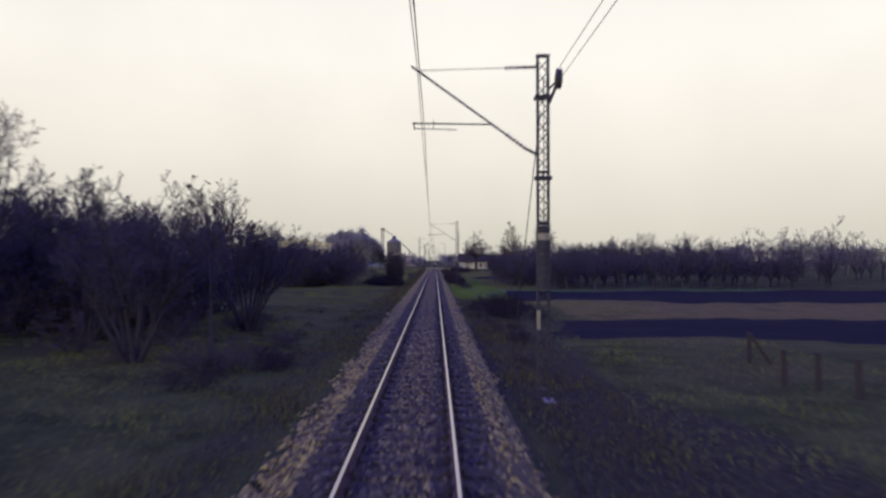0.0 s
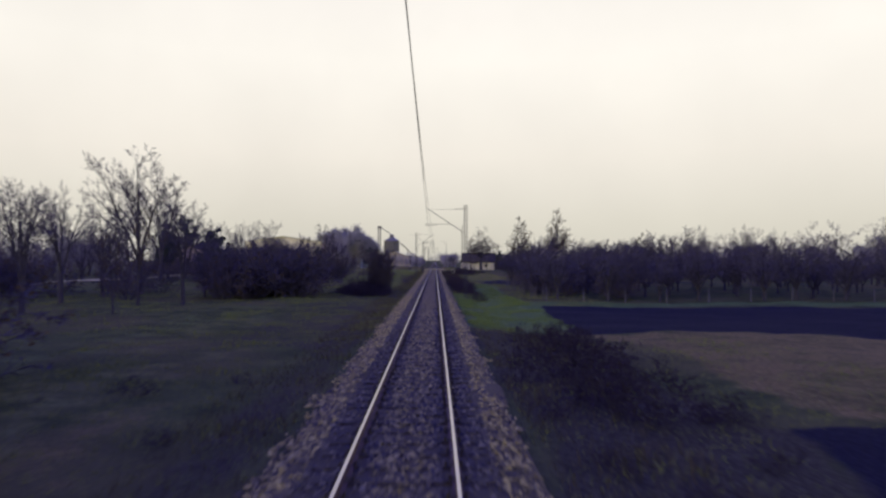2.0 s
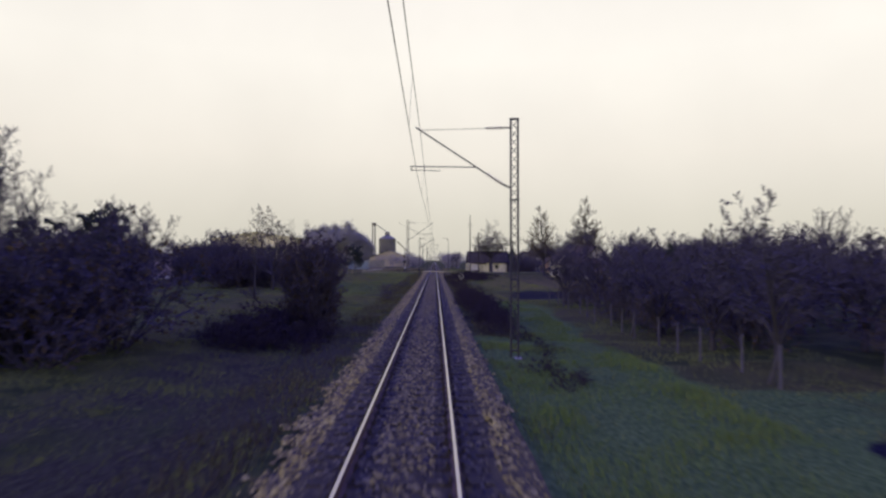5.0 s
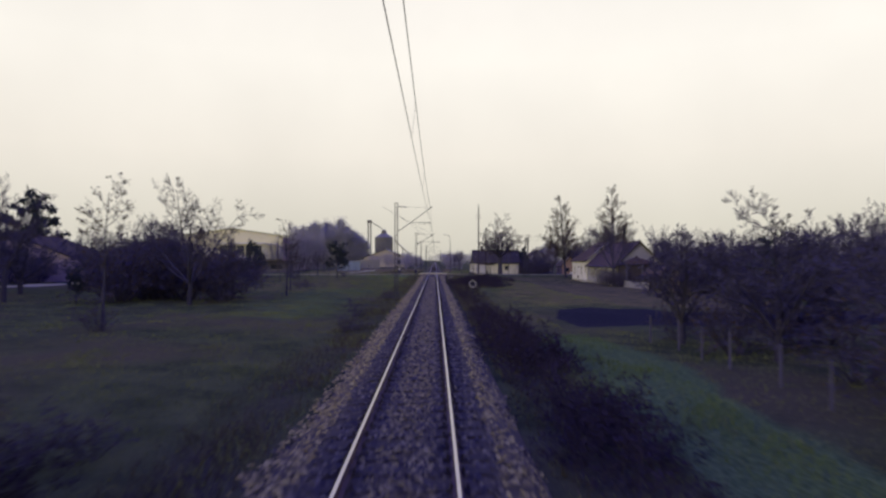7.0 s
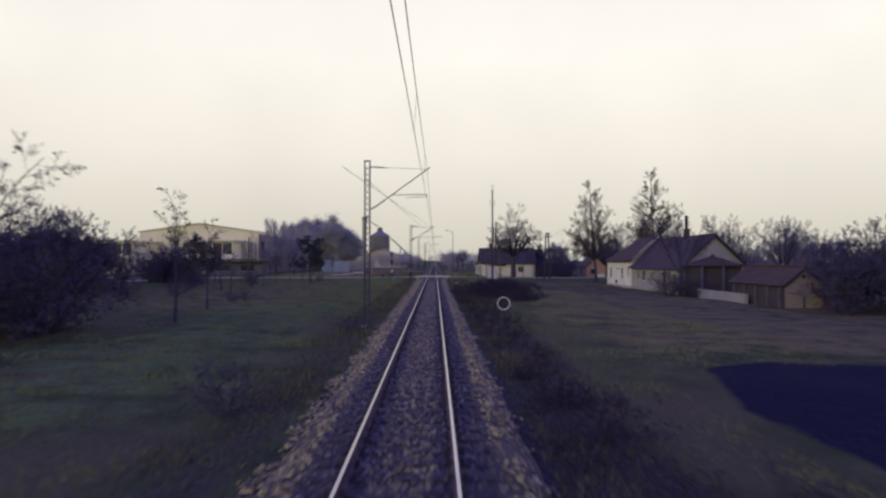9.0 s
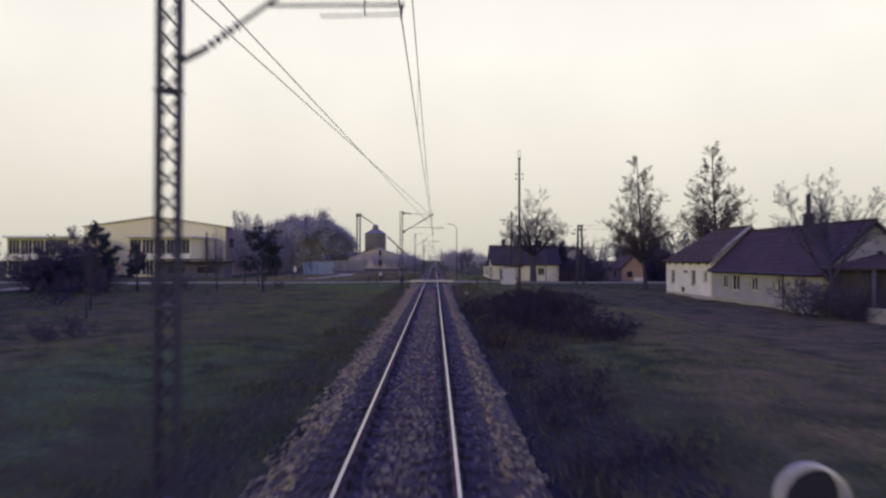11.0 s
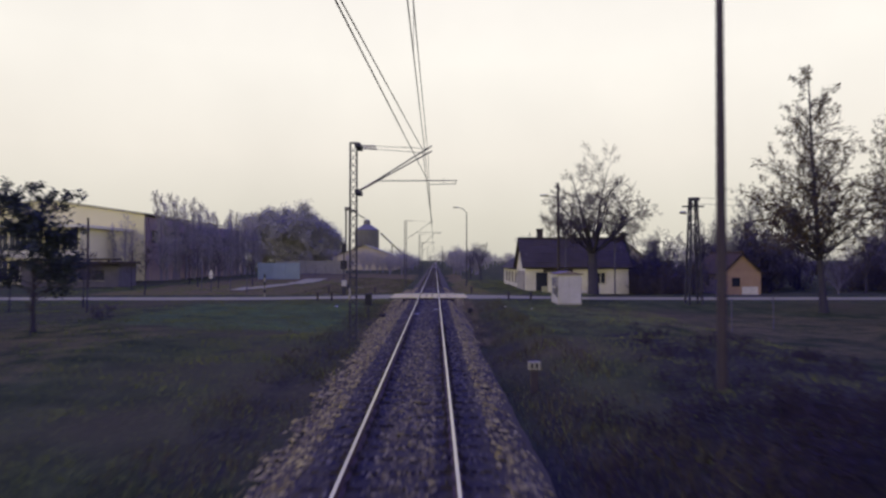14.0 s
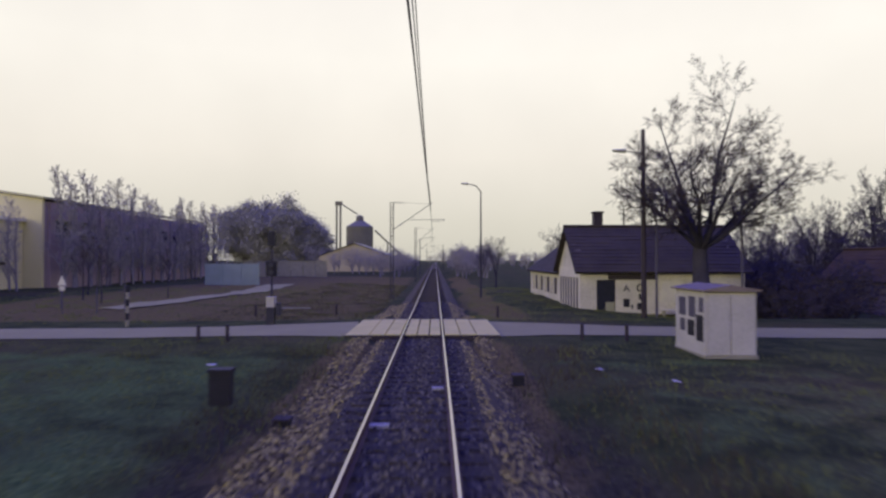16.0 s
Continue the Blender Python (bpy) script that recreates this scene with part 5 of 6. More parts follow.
gable_house("village_house", "low house with a brown-red hipped roof behind hedges", pose(40.5, 172, gz(42, 175)), 7.5, 8, 1.9, 4.1, "grey_wall", "roof_red", {}, hip=(True, True))
gable_house("village_house", "village house with a red tiled roof behind trees", pose(24, 276, gz(24, 276)), 8, 12, 3.0, 6.0, "grey_wall", "roof_red", {})
gable_house("village_house", "village house with a pale wall behind bare trees", pose(-44, 34, gz(-44, 34)), 8, 12, 3.4, 6.6, "brick", "roof_dark", {"y0": [(5.0, 6.0, 1.0, 2.4)]})
gable_house("village_house", "long house with a red tiled roof beside the far road", pose(-60, 160, gz(-50, 165)), 14, 10, 3.4, 6.0, "brick", "roof_red", {})
gable_house("village_house", "house with a red roof behind the crossing", pose(24, 252, gz(27, 254)), 9, 8, 3.0, 6.4, "grey_wall", "roof_red", {})

# yellow hall with a dark side wall, annex and canopy
hall = thing("yellow_hall", "large pale yellow hall with a shallow gable and dark brick side", "hall", at=pose(-67.6, 248.0, gz(-50, 250)))
HW, HL, HE, HR = 27.3, 47.0, 9.45, 11.4
part("gable_wall", Geo().prism([(0, 0), (HW, 0), (HW, HE), (HW / 2, HR), (0, HE)], 0, 0.4), "yellow", hall, "pale yellow rendered gable wall")
part("side_wall", Geo().box(HW - 0.4, HW, 0.4, HL, 0, HE - 0.2), "brick", hall, "dark brick side wall")
part("side_wall", Geo().box(0, 0.4, 0.4, HL, 0, HE - 0.2), "brick", hall)
part("back_wall", Geo().box(0.4, HW - 0.4, HL - 0.4, HL, 0, HE - 0.2), "brick", hall)
part("roof", Geo().prism([(-0.3, HE + 0.02), (HW / 2, HR + 0.05), (HW + 0.3, HE + 0.02), (HW + 0.3, HE + 0.25), (HW / 2, HR + 0.3), (-0.3, HE + 0.25)], -0.3, HL + 0.3), "tin", hall, "grey sheet roof")
for i in range(9):
    part("pilaster", Geo().box(HW, HW + 0.25, 1.0 + 5.0 * i, 1.6 + 5.0 * i, 0, HE - 0.4), "brick", hall)
    if i < 8:
        part("side_window", Geo().box(HW, HW + 0.05, 2.4 + 5.0 * i, 5.2 + 5.0 * i, 5.6, 7.4), "glass", hall, "dark strip window")
part("end_window", Geo().box(HW, HW + 0.06, 43.2, 46.2, 5.4, 8.2), "glass", hall, "large dark window")
for y0, y1, z0, z1 in ((43.0, 43.2, 0.2, 8.4), (46.2, 46.4, 0.2, 8.4), (43.2, 46.2, 4.4, 5.3)):
    part("end_frame", Geo().box(HW, HW + 0.10, y0, y1, z0, z1), "paint_white", hall, "white frame strip")


def office_block(at, label, canopy):
    """A two-storey block with window bands before the hall."""
    w = thing("office_annex", label, "annex", at=at)
    g = Geo()
    hs = [(0.25 + 2.1 * i, 2.2 + 2.1 * i, 4.2, 6.7) for i in range(5)] + [(0.25 + 2.1 * i, 2.2 + 2.1 * i, 0.5, 3.1) for i in range(3)]
    m = pierced_wall(g, Vector((0, 0, 0)), (1, 0), 10.8, 7.0, 0.3, hs)
    part("front_wall", g, "yellow", w)
    for q in hs:
        window_in(w, m, q, 0.3, 2)
    part("side_wall", Geo().box(0, 0.3, 0.3, 12.4, 0, 7.0), "yellow", w)
    part("side_wall", Geo().box(10.5, 10.8, 0.3, 12.4, 0, 7.0), "yellow", w)
    part("flat_roof", Geo().box(-0.4, 11.2, -0.6, 12.4, 7.0, 7.35), "paint_white", w, "white roof edge")
    part("floor_band", Geo().box(0, 10.8, -0.25, -0.003, 3.3, 4.1), "paint_white", w, "white band between the storeys")
    if canopy:
        part("canopy", Geo().box(6.8, 16, -3.0, -0.26, 3.0, 3.25), "roof_dark", w, "dark canopy roof")
        for i in range(5):
            part("canopy_post", Geo().box(7.0 + 2.15 * i, 7.2 + 2.15 * i, -2.9, -2.7, 0, 3.0), "steel", w)


office_block(pose(-53, 235.5, gz(-48, 240)), "two-storey annex with window bands and a canopy", True)
office_block(pose(-74, 235.5, gz(-68, 240)), "plain two-storey annex with window bands", False)
lodge = thing("low_annex", "low flat-roofed brown annex before the hall", "annex", at=pose(-44.6, 228.5, gz(-40, 229)))
g = Geo()
hs = [(1.4, 4.2, 0.9, 2.1), (6.2, 9.0, 0.9, 2.1)]
m_ = pierced_wall(g, Vector((0, 0, 0)), (1, 0), 10.6, 2.75, 0.3, hs)
part("front_wall", g, "wood", lodge)
for q in hs:
    window_in(lodge, m_, q, 0.3, 1, "wood")
part("side_wall", Geo().box(0, 0.3, 0.3, 4.0, 0, 2.75), "wood", lodge)
part("side_wall", Geo().box(10.3, 10.6, 0.3, 4.0, 0, 2.75), "wood", lodge)
part("flat_roof", Geo().box(-0.4, 11.0, -0.9, 4.1, 2.75, 2.98), "roof_dark", lodge)

# yard wall, gabled store, grain silo with elevator
yard = thing("yard_gate", "wide faded teal sheet gate of a yard", "gate", at=pose(-27.4, 259, gz(-25, 259)))
for i in range(3):
    part("gate_leaf", Geo().box(2.15 * i + 0.05, 2.15 * i + 2.08, 0, 0.08, 0.1, 2.7).box(2.15 * i + 0.05, 2.15 * i + 2.08, -0.04, 0, 1.3, 1.42), "gate_paint", yard)
for i in range(4):
    part("gate_post", Geo().box(2.15 * i - 0.06, 2.15 * i + 0.04, -0.05, 0.1, 0, 2.85), "gate_paint", yard)
back_wall = thing("yard_wall", "long pale panel wall of a yard", "wall", at=pose(-33, 292, gz(-25, 292)))
for i in range(7):
    part("wall_panel", Geo().box(2.1 * i + 0.03, 2.1 * i + 2.04, 0, 0.14, 0, 2.7), "concrete", back_wall)
part("coping", Geo().box(-0.05, 14.75, -0.04, 0.2, 2.7, 2.82), "concrete", back_wall)
store = gable_house("grain_store", "pale gabled grain store with a grey roof", pose(-29.5, 345, gz(-20, 345)), 18.0, 30, 4.4, 7.6, "ochre", "tin", {}, category="store", gable_mat="ochre")
silo = thing("grain_silo", "grey metal grain silo with a conical cap", "silo", at=pose(-25.6, 400, gz(-25, 400)))
part("drum", Geo().tube((0, 0, 0), (0, 0, 14.6), 4.6, n=20), "silo_metal", silo)
for i in range(12):
    part("hoop", Geo().tube((0, 0, 1 + 1.15 * i), (0, 0, 1.12 + 1.15 * i), 4.66, n=20), "silo_metal", silo)
part("cone_roof", Geo().tube((0, 0, 14.6), (0, 0, 17.0), 4.8, 1.0, 20), "silo_metal", silo)
part("cap", Geo().tube((0, 0, 17.0), (0, 0, 18.2), 1.4, 1.2, 12).tube((0, 0, 18.2), (0, 0, 18.8), 1.3, 0.3, 12), "silo_metal", silo)
elev = thing("grain_elevator", "twin-legged steel grain elevator with a chute", "elevator", at=pose(-33, 400, gz(-33, 400)))
part("leg", Geo().box(-0.9, -0.3, -0.3, 0.3, 0, 22.0), "silo_metal", elev)
part("leg", Geo().box(0.4, 1.0, -0.3, 0.3, 0, 22.0), "silo_metal", elev)
part("head", Geo().box(-1.1, 1.3, -0.5, 0.5, 22.0, 23.4), "silo_metal", elev)
part("chute", Geo().tube((1.2, 0, 22.4), (6.6, 0, 18.9), 0.22, n=8), "silo_metal", elev)
conv = thing("conveyor", "sloping steel conveyor bridge beside the silo", "conveyor", at=pose(-20.4, 400, gz(-20, 400)))
part("boom", Geo().bar((0, 0, 13.5), (9, 0, 5.0), 0.55), "tin", conv)
part("leg", Geo().box(4.2, 4.6, -0.2, 0.2, 0, 9.6).box(8.6, 9.0, -0.2, 0.2, 0, 5.4), "silo_metal", conv)

# ---- roads and crossing ----


def ribbon(name, pts, width, mat, label, category, lift=0.03):
    """A road along a line of points, lying on the ground."""
    V = []
    line, wid = [], []
    ws = width if isinstance(width, (list, tuple)) else [width] * len(pts)
    for a, b, w0, w1 in zip(pts[:-1], pts[1:], ws[:-1], ws[1:]):
        n = max(2, int((Vector(b) - Vector(a)).length / 1.0))
        line += [Vector(a).lerp(Vector(b), i / n) for i in range(n)]
        wid += [w0 + (w1 - w0) * i / n for i in range(n)]
    line.append(Vector(pts[-1]))
    wid.append(ws[-1])
    k = 5
    for i, p in enumerate(line):
        d = (line[min(i + 1, len(line) - 1)] - line[max(i - 1, 0)]).normalized()
        nrm = Vector((-d.y, d.x))
        for j in range(k):
            q = p + nrm * (wid[i] * (j / (k - 1) - 0.5) + (0.12 * noise.noise((i * 0.6, j, 2)) if j in (0, k - 1) else 0))
            V.append((q.x, q.y, max(ground_z(q.x, q.y), ground_z(q.x + 0.5, q.y), ground_z(q.x - 0.5, q.y)) + lift))
    ii = (np.arange(len(line) - 1)[:, None] * k + np.arange(k - 1)[None, :]).ravel()
    return tagged(part(name, mesh_of(name, V, np.stack([ii, ii + 1, ii + k + 1, ii + k], 1)), mat), label, category, kind="structure")


MID = (CROSS_0 + CROSS_1) / 2
ribbon("road_east", [(2.85, MID), (5, MID - 0.1), (8.5, MID - 0.6), (20, MID - 1.4), (46, MID - 1.4), (90, MID)], [5.8, 4.6, 3.6, 3.4, 3.4, 3.4], "asphalt", "pale worn asphalt road over the crossing", "road")
ribbon("road_west", [(-2.85, MID), (-5, MID - 0.2), (-8.5, MID - 0.7), (-20, MID - 1.1), (-46, MID - 0.7), (-90, MID + 0.3)], [5.8, 4.6, 3.6, 3.6, 3.4, 3.4], "asphalt", "pale worn asphalt road over the crossing", "road")
ribbon("road_village", [(-56, -70), (-50, 60), (-45, 140), (-39.4, 165), (-38, 185), (-37.8, 198), (-36, 206)], 4.0, "asphalt", "pale narrow village road", "road", 0.06)
ribbon("drive", [(-18.6, 219.5), (-17.9, 224), (-16.6, 238), (-17.6, 257)], [1.6, 2.4, 2.8, 3.0], "asphalt", "pale gravel drive to the yard", "road", 0.06)

crossing = thing("level_crossing", "pale concrete slab deck between and beside the rails", "level crossing", kind="structure")
for x0, x1 in ((-2.9, -2.05), (-2.0, -1.44), (-1.39, -0.84), (-0.66, -0.25), (-0.20, 0.21), (0.26, 0.66), (0.84, 1.39), (1.44, 2.0), (2.05, 2.9)):
    for k in range(4):
        a = CROSS_0 + (CROSS_1 - CROSS_0) / 4 * k
        part("slab", Geo().box(x0, x1, a, a + (CROSS_1 - CROSS_0) / 4 - 0.03, -0.14, -0.012 if abs(x0 + x1) < 4 else -0.03), "deck", crossing)

# dark strips added over the sunlit slab ends to make the deck edge read shaded
for y in (CROSS_0 - 0.13, CROSS_1 + 0.0):
    for x0, x1 in ((-2.9, -0.84), (-0.66, 0.66), (0.84, 2.9)):
        part("edge_beam", Geo().box(x0, x1, y, y + 0.12, -0.30, -0.035), "wood_dark", crossing, "dark strip added to shade the deck edge")

# ---- posts, lamps, cabinets ----


def at_ground(name, label, category, x, y, rz=0, group=""):
    return thing(name, label, category, group, at=pose(x, y, ground_z(x, y) - 0.02, 0, 0, rz))


pole = at_ground("telegraph_pole", "tall dark wooden pole with small insulators", "pole", 6.97, 173.8)
part("shaft", Geo().tube((0, 0, -0.3), (0, 0, 10.9), 0.125, 0.075, 10), "wood_dark", pole)
part("top_loop", Geo().bar((-0.09, 0, 10.75), (-0.09, 0, 11.45), 0.03).bar((0.09, 0, 10.75), (0.09, 0, 11.45), 0.03).bar((-0.09, 0, 11.45), (0.09, 0, 11.45), 0.03), "steel", pole)
for s in (-1, 1):
    for z in (9.25, 9.6):
        part("insulator", Geo().tube((s * 0.1, 0, z), (s * 0.26, 0, z), 0.012, n=5).tube((s * 0.26, 0, z - 0.06), (s * 0.26, 0, z + 0.08), 0.045, n=8), "insulator", pole)

for x, y, h in ((-38, 197, 7.2), (-36, 226, 7.4), (30.5, 282, 11.8)):
    up = at_ground("utility_pole", "dark utility pole with short crossarms" if x > 0 else "plain dark wooden utility pole", "pole", x, y, 15, group="utility poles")
    part("shaft", Geo().tube((0, 0, -0.2), (0, 0, h), 0.14, 0.10, 8), "wood_dark", up)
    for z in (h - 0.3, h - 0.95) if x > 0 else ():
        part("crossarm", Geo().box(-0.8, 0.8, -0.06, 0.06, z - 0.06, z + 0.06), "wood_dark", up)
        for q in (-0.7, 0.7):
            part("insulator", Geo().tube((q, 0, z + 0.06), (q, 0, z + 0.24), 0.05, n=6), "insulator", up)
lamp = at_ground("street_lamp", "tall grey curved street lamp beside the line", "street lamp", 4.15, 233.0)
part("shaft", Geo().tube((0, 0, 0), (0, 0, 8.6), 0.09, 0.05, 10), "steel", lamp)
part("arm", Geo().tube((0, 0, 8.55), (-0.4, 0, 9.05), 0.04, n=8).tube((-0.4, 0, 9.05), (-1.1, 0, 9.2), 0.035, n=8), "steel", lamp)
part("lamp_head", Geo().tube((-1.05, 0, 9.18), (-1.6, 0, 9.22), 0.09, 0.06, 8), "tin", lamp)
lamp2 = at_ground("street_lamp", "dark wooden pole with a street lamp on a short arm", "street lamp", 11.4, 215.2)
part("shaft", Geo().tube((0, 0, -0.2), (0, 0, 9.9), 0.15, 0.10, 10), "wood_dark", lamp2)
part("arm", Geo().tube((0, 0, 8.6), (-1.0, -0.1, 8.75), 0.03, n=6), "steel", lamp2)
part("lamp_head", Geo().tube((-0.95, -0.1, 8.74), (-1.65, -0.15, 8.74), 0.12, 0.07, 8), "tin", lamp2)
for x, y, h in [(12.0, 215.0, 5.6), (16.2, 214.4, 6.2)]:
    p = at_ground("steel_post", "slim grey steel post", "post", x, y, group="grey posts")
    part("shaft", Geo().tube((0, 0, 0), (0, 0, h), 0.07, 0.05, 10), "wood", p)

road_sign = at_ground("road_sign", "white triangular road sign on a grey post", "sign", -19.9, 217.0)
part("post", Geo().tube((0, 0, 0), (0, 0, 2.3), 0.035, n=8), "wood", road_sign)
part("board", Geo().prism([(-0.24, 1.6), (0.24, 1.6), (0.0, 2.15)], -0.06, -0.04), "paint_white", road_sign, "white triangular board")
part("plate", Geo().box(-0.15, 0.15, -0.06, -0.04, 1.3, 1.55), "paint_white", road_sign, "small white plate")
for x, y, h in [(-22.1, 220.6, 2.7), (14.4, 189.0, 1.6), (-18.3, 217.5, 4.0), (-16.9, 217.8, 2.4), (18.0, 192.0, 1.7)]:
    p = at_ground("marker_post", "thin grey marker post in the grass", "post", x, y, group="thin posts")
    part("shaft", Geo().tube((0, 0, -0.05), (0, 0, h), 0.035, 0.03, 8), "wood", p)

pylon = at_ground("transformer_pylon", "dark four-legged lattice pylon with crossarms", "pylon", 18.4, 203.0)
lc = Geo()
for sx in (-1, 1):
    for sy in (-1, 1):
        part("leg", Geo().bar((sx * 0.45, sy * 0.4, -0.1), (sx * 0.2, sy * 0.18, 7.3), 0.11), "steel", pylon)
for i in range(9):
    z0, z1 = 0.4 + 0.75 * i, 0.4 + 0.75 * (i + 1)
    w0, w1 = 0.45 - 0.25 * z0 / 7.3, 0.45 - 0.25 * z1 / 7.3
    s = 1 if i % 2 else -1
    for y in (-1, 1):
        lc.bar((-s * w0, y * w0 * 0.85, z0), (s * w1, y * w1 * 0.85, z1), 0.035)
        lc.bar((y * w0, -s * w0 * 0.85, z0), (y * w1, s * w1 * 0.85, z1), 0.035)
part("lacing", lc, "steel", pylon)["kind"] = "stuff"
part("crossarm", Geo().box(-0.75, 0.75, -0.08, 0.08, 6.75, 6.85), "steel", pylon)
part("switch_box", Geo().box(-0.28, 0.4, -0.18, 0.18, 7.2, 7.42), "steel", pylon)
part("lamp", Geo().tube((-0.3, -0.2, 6.25), (-0.8, -0.5, 6.35), 0.03, n=5).tube((-0.75, -0.5, 6.33), (-1.15, -0.6, 6.33), 0.13, 0.08, 8), "tin", pylon)
wire("power_line", [(18.7, 203.0, 7.1), (60, 205, 7.6)], 0.6, 0.012, "dark power line from the pylon")
wire("power_line", [(18.2, 203.0, 6.7), (60, 205, 7.1)], 0.6, 0.012, "dark power line from the pylon")

kiosk = at_ground("relay_kiosk", "dirty white relay hut with double doors and a shallow roof", "hut", 8.65, 201.4)
part("body", Geo().box(0, 1.57, 0, 2.3, 0, 2.05), "hut_paint", kiosk)
part("roof", Geo().prism([(-0.12, 2.05), (1.69, 2.05), (1.69, 2.10), (0.785, 2.25), (-0.12, 2.10)], -0.12, 2.42), "tan", kiosk, "dull brown weathered roof")
for x0, x1 in ((0.08, 0.77), (0.80, 1.49)):
    part("door", Geo().box(x0, x1, -0.035, 0, 0.12, 1.95), "hut_paint", kiosk)
part("plinth", Geo().box(-0.04, 1.61, -0.04, 2.34, -0.3, 0.1), "concrete", kiosk)
for y0, y1, z0, z1 in ((0.12, 0.62, 0.5, 1.3), (0.10, 0.40, 1.4, 1.85), (0.78, 1.3, 0.6, 1.1), (0.7, 1.2, 1.2, 1.85), (1.45, 2.0, 1.2, 1.8), (1.5, 1.9, 0.7, 1.1)):
    part("poster", Geo().box(-0.012, 0, y0, y1, z0, z1), "paint_black" if y0 in (0.12, 0.78) else "wood", kiosk, "torn poster")

sig = at_ground("crossing_signal", "dark road signal mast with lamps at the crossing", "signal", -7.05, 211.4)
part("mast", Geo().tube((0, 0, 0), (0, 0, 4.3), 0.05, n=8), "steel", sig)
part("lamp_board", Geo().box(-0.26, 0.26, -0.09, -0.05, 2.2, 2.9), "paint_black", sig)
for z in (2.38, 2.72):
    part("lamp", Geo().tube((0, -0.09, z), (0, -0.18, z), 0.11, 0.12, 12), "steel", sig)
part("head", Geo().box(-0.17, 0.17, -0.12, 0.06, 3.6, 4.25), "paint_black", sig)
gate = at_ground("barrier_machine", "white barrier drive housing with its boom lying low", "barrier", -6.95, 211.0)
part("housing", Geo().box(-0.20, 0.16, -0.2, 0.2, 0.82, 1.24).box(-0.22, 0.18, -0.22, 0.22, 1.24, 1.28), "hut_paint", gate)
part("pedestal", Geo().box(-0.2, 0.15, -0.18, 0.18, 0, 0.8), "steel", gate)
part("counterweight", Geo().box(0.24, 0.40, -0.22, 0.22, 0.45, 1.0), "steel", gate)
part("boom", Geo().bar((0.3, 0.2, 0.75), (1.3, 2.2, 0.6), 0.06), "concrete", gate)
for x, y in [(-9.0, 215.7), (-5.1, 217.9), (-8.0, 205.0), (-7.0, 205.1), (5.8, 205.2), (7.4, 205.1), (3.6, 214.0)]:
    b = at_ground("bollard", "short dark bollard beside the road", "bollard", x, y, group="road bollards")
    part("post", Geo().tube((0, 0, 0), (0, 0, 0.62), 0.07, 0.065, 8), "wood_dark", b)
mark = at_ground("striped_post", "black and pale banded warning post", "post", -13.4, 210.9)
for i in range(6):
    part("band", Geo().tube((0, 0, 0.31 * i), (0, 0, 0.31 * i + 0.31), 0.075, n=10), "paint_black" if i % 2 else "concrete", mark)
box = at_ground("cable_cabinet", "dark steel trackside cabinet on a thin post", "cabinet", -3.05, 192.8)
part("post", Geo().tube((0, 0, 0), (0, 0, 1.0), 0.035, n=8), "steel", box)
part("housing", Geo().box(-0.17, 0.17, -0.12, 0.12, 0.82, 1.36).box(-0.19, 0.19, -0.14, 0.14, 1.36, 1.41), "paint_black", box)
km = thing("marker_stone", "low white trackside marker block on a dark stub", "marker", at=pose(2.95, 175.4, -0.28))
part("stub", Geo().box(-0.09, 0.09, -0.06, 0.06, -0.5, 0.30), "wood_dark", km)
part("stone", Geo().box(-0.15, 0.15, -0.08, 0.08, 0.30, 0.50), "concrete", km, "pale concrete block")
for x0 in (-0.09, 0.03):
    part("digit_bar", Geo().box(x0, x0 + 0.05, -0.084, -0.08, 0.34, 0.46), "paint_black", km)
ring = at_ground("round_sign", "round dark sign with a white rim on a thin post", "sign", 3.5, 130.5)
part("post", Geo().tube((0, 0, 0), (0, 0, 1.3), 0.03, n=6), "steel", ring)
part("disc", Geo().tube((0, -0.03, 1.42), (0, -0.045, 1.42), 0.25, n=24), "paint_black", ring)
g = Geo()
for i in range(24):
    a, b = 6.28319 * i / 24, 6.28319 * (i + 1) / 24
    g.bar((0.27 * math.cos(a), -0.04, 1.42 + 0.27 * math.sin(a)), (0.27 * math.cos(b), -0.04, 1.42 + 0.27 * math.sin(b)), 0.035)
part("rim", g, "paint_white", ring)
for x, y, w in ((0.52, 196.7, 0.27), (-0.52, 193.5, 0.34)):
    pl = thing("track_plate", "thin pale plate fixed between the rails", "plate", at=pose(x, y, -0.165))
    part("plate", Geo().box(-w / 2, w / 2, -0.07, 0.07, 0, 0.05), "hut_paint", pl)
for x, y in ((-2.45, 194.5), (2.65, 199.0)):
    tb = thing("cable_box", "small dark cable box beside the ballast", "box", at=pose(x, y, -0.62))
    part("housing", Geo().box(-0.14, 0.14, -0.16, 0.16, 0, 0.34), "paint_black", tb)
    part("lid", Geo().box(-0.16, 0.16, -0.18, 0.18, 0.34, 0.38), "wood_dark", tb)
for x, y, r in ((-6.1, 200.5, 20), (4.8, 199.0, 40), (6.4, 197.5, 80)):
    lt = thing("litter", "scrap of pale litter in the grass", "litter", at=pose(x, y, ground_z(x, y) + 0.02, 6, 9, r))
    part("scrap", Geo().plate([(0, 0, 0.03), (0.3, 0.02, 0.0), (0.28, 0.16, 0.05), (0.03, 0.18, 0.0)], 0.01), "paint_white", lt)
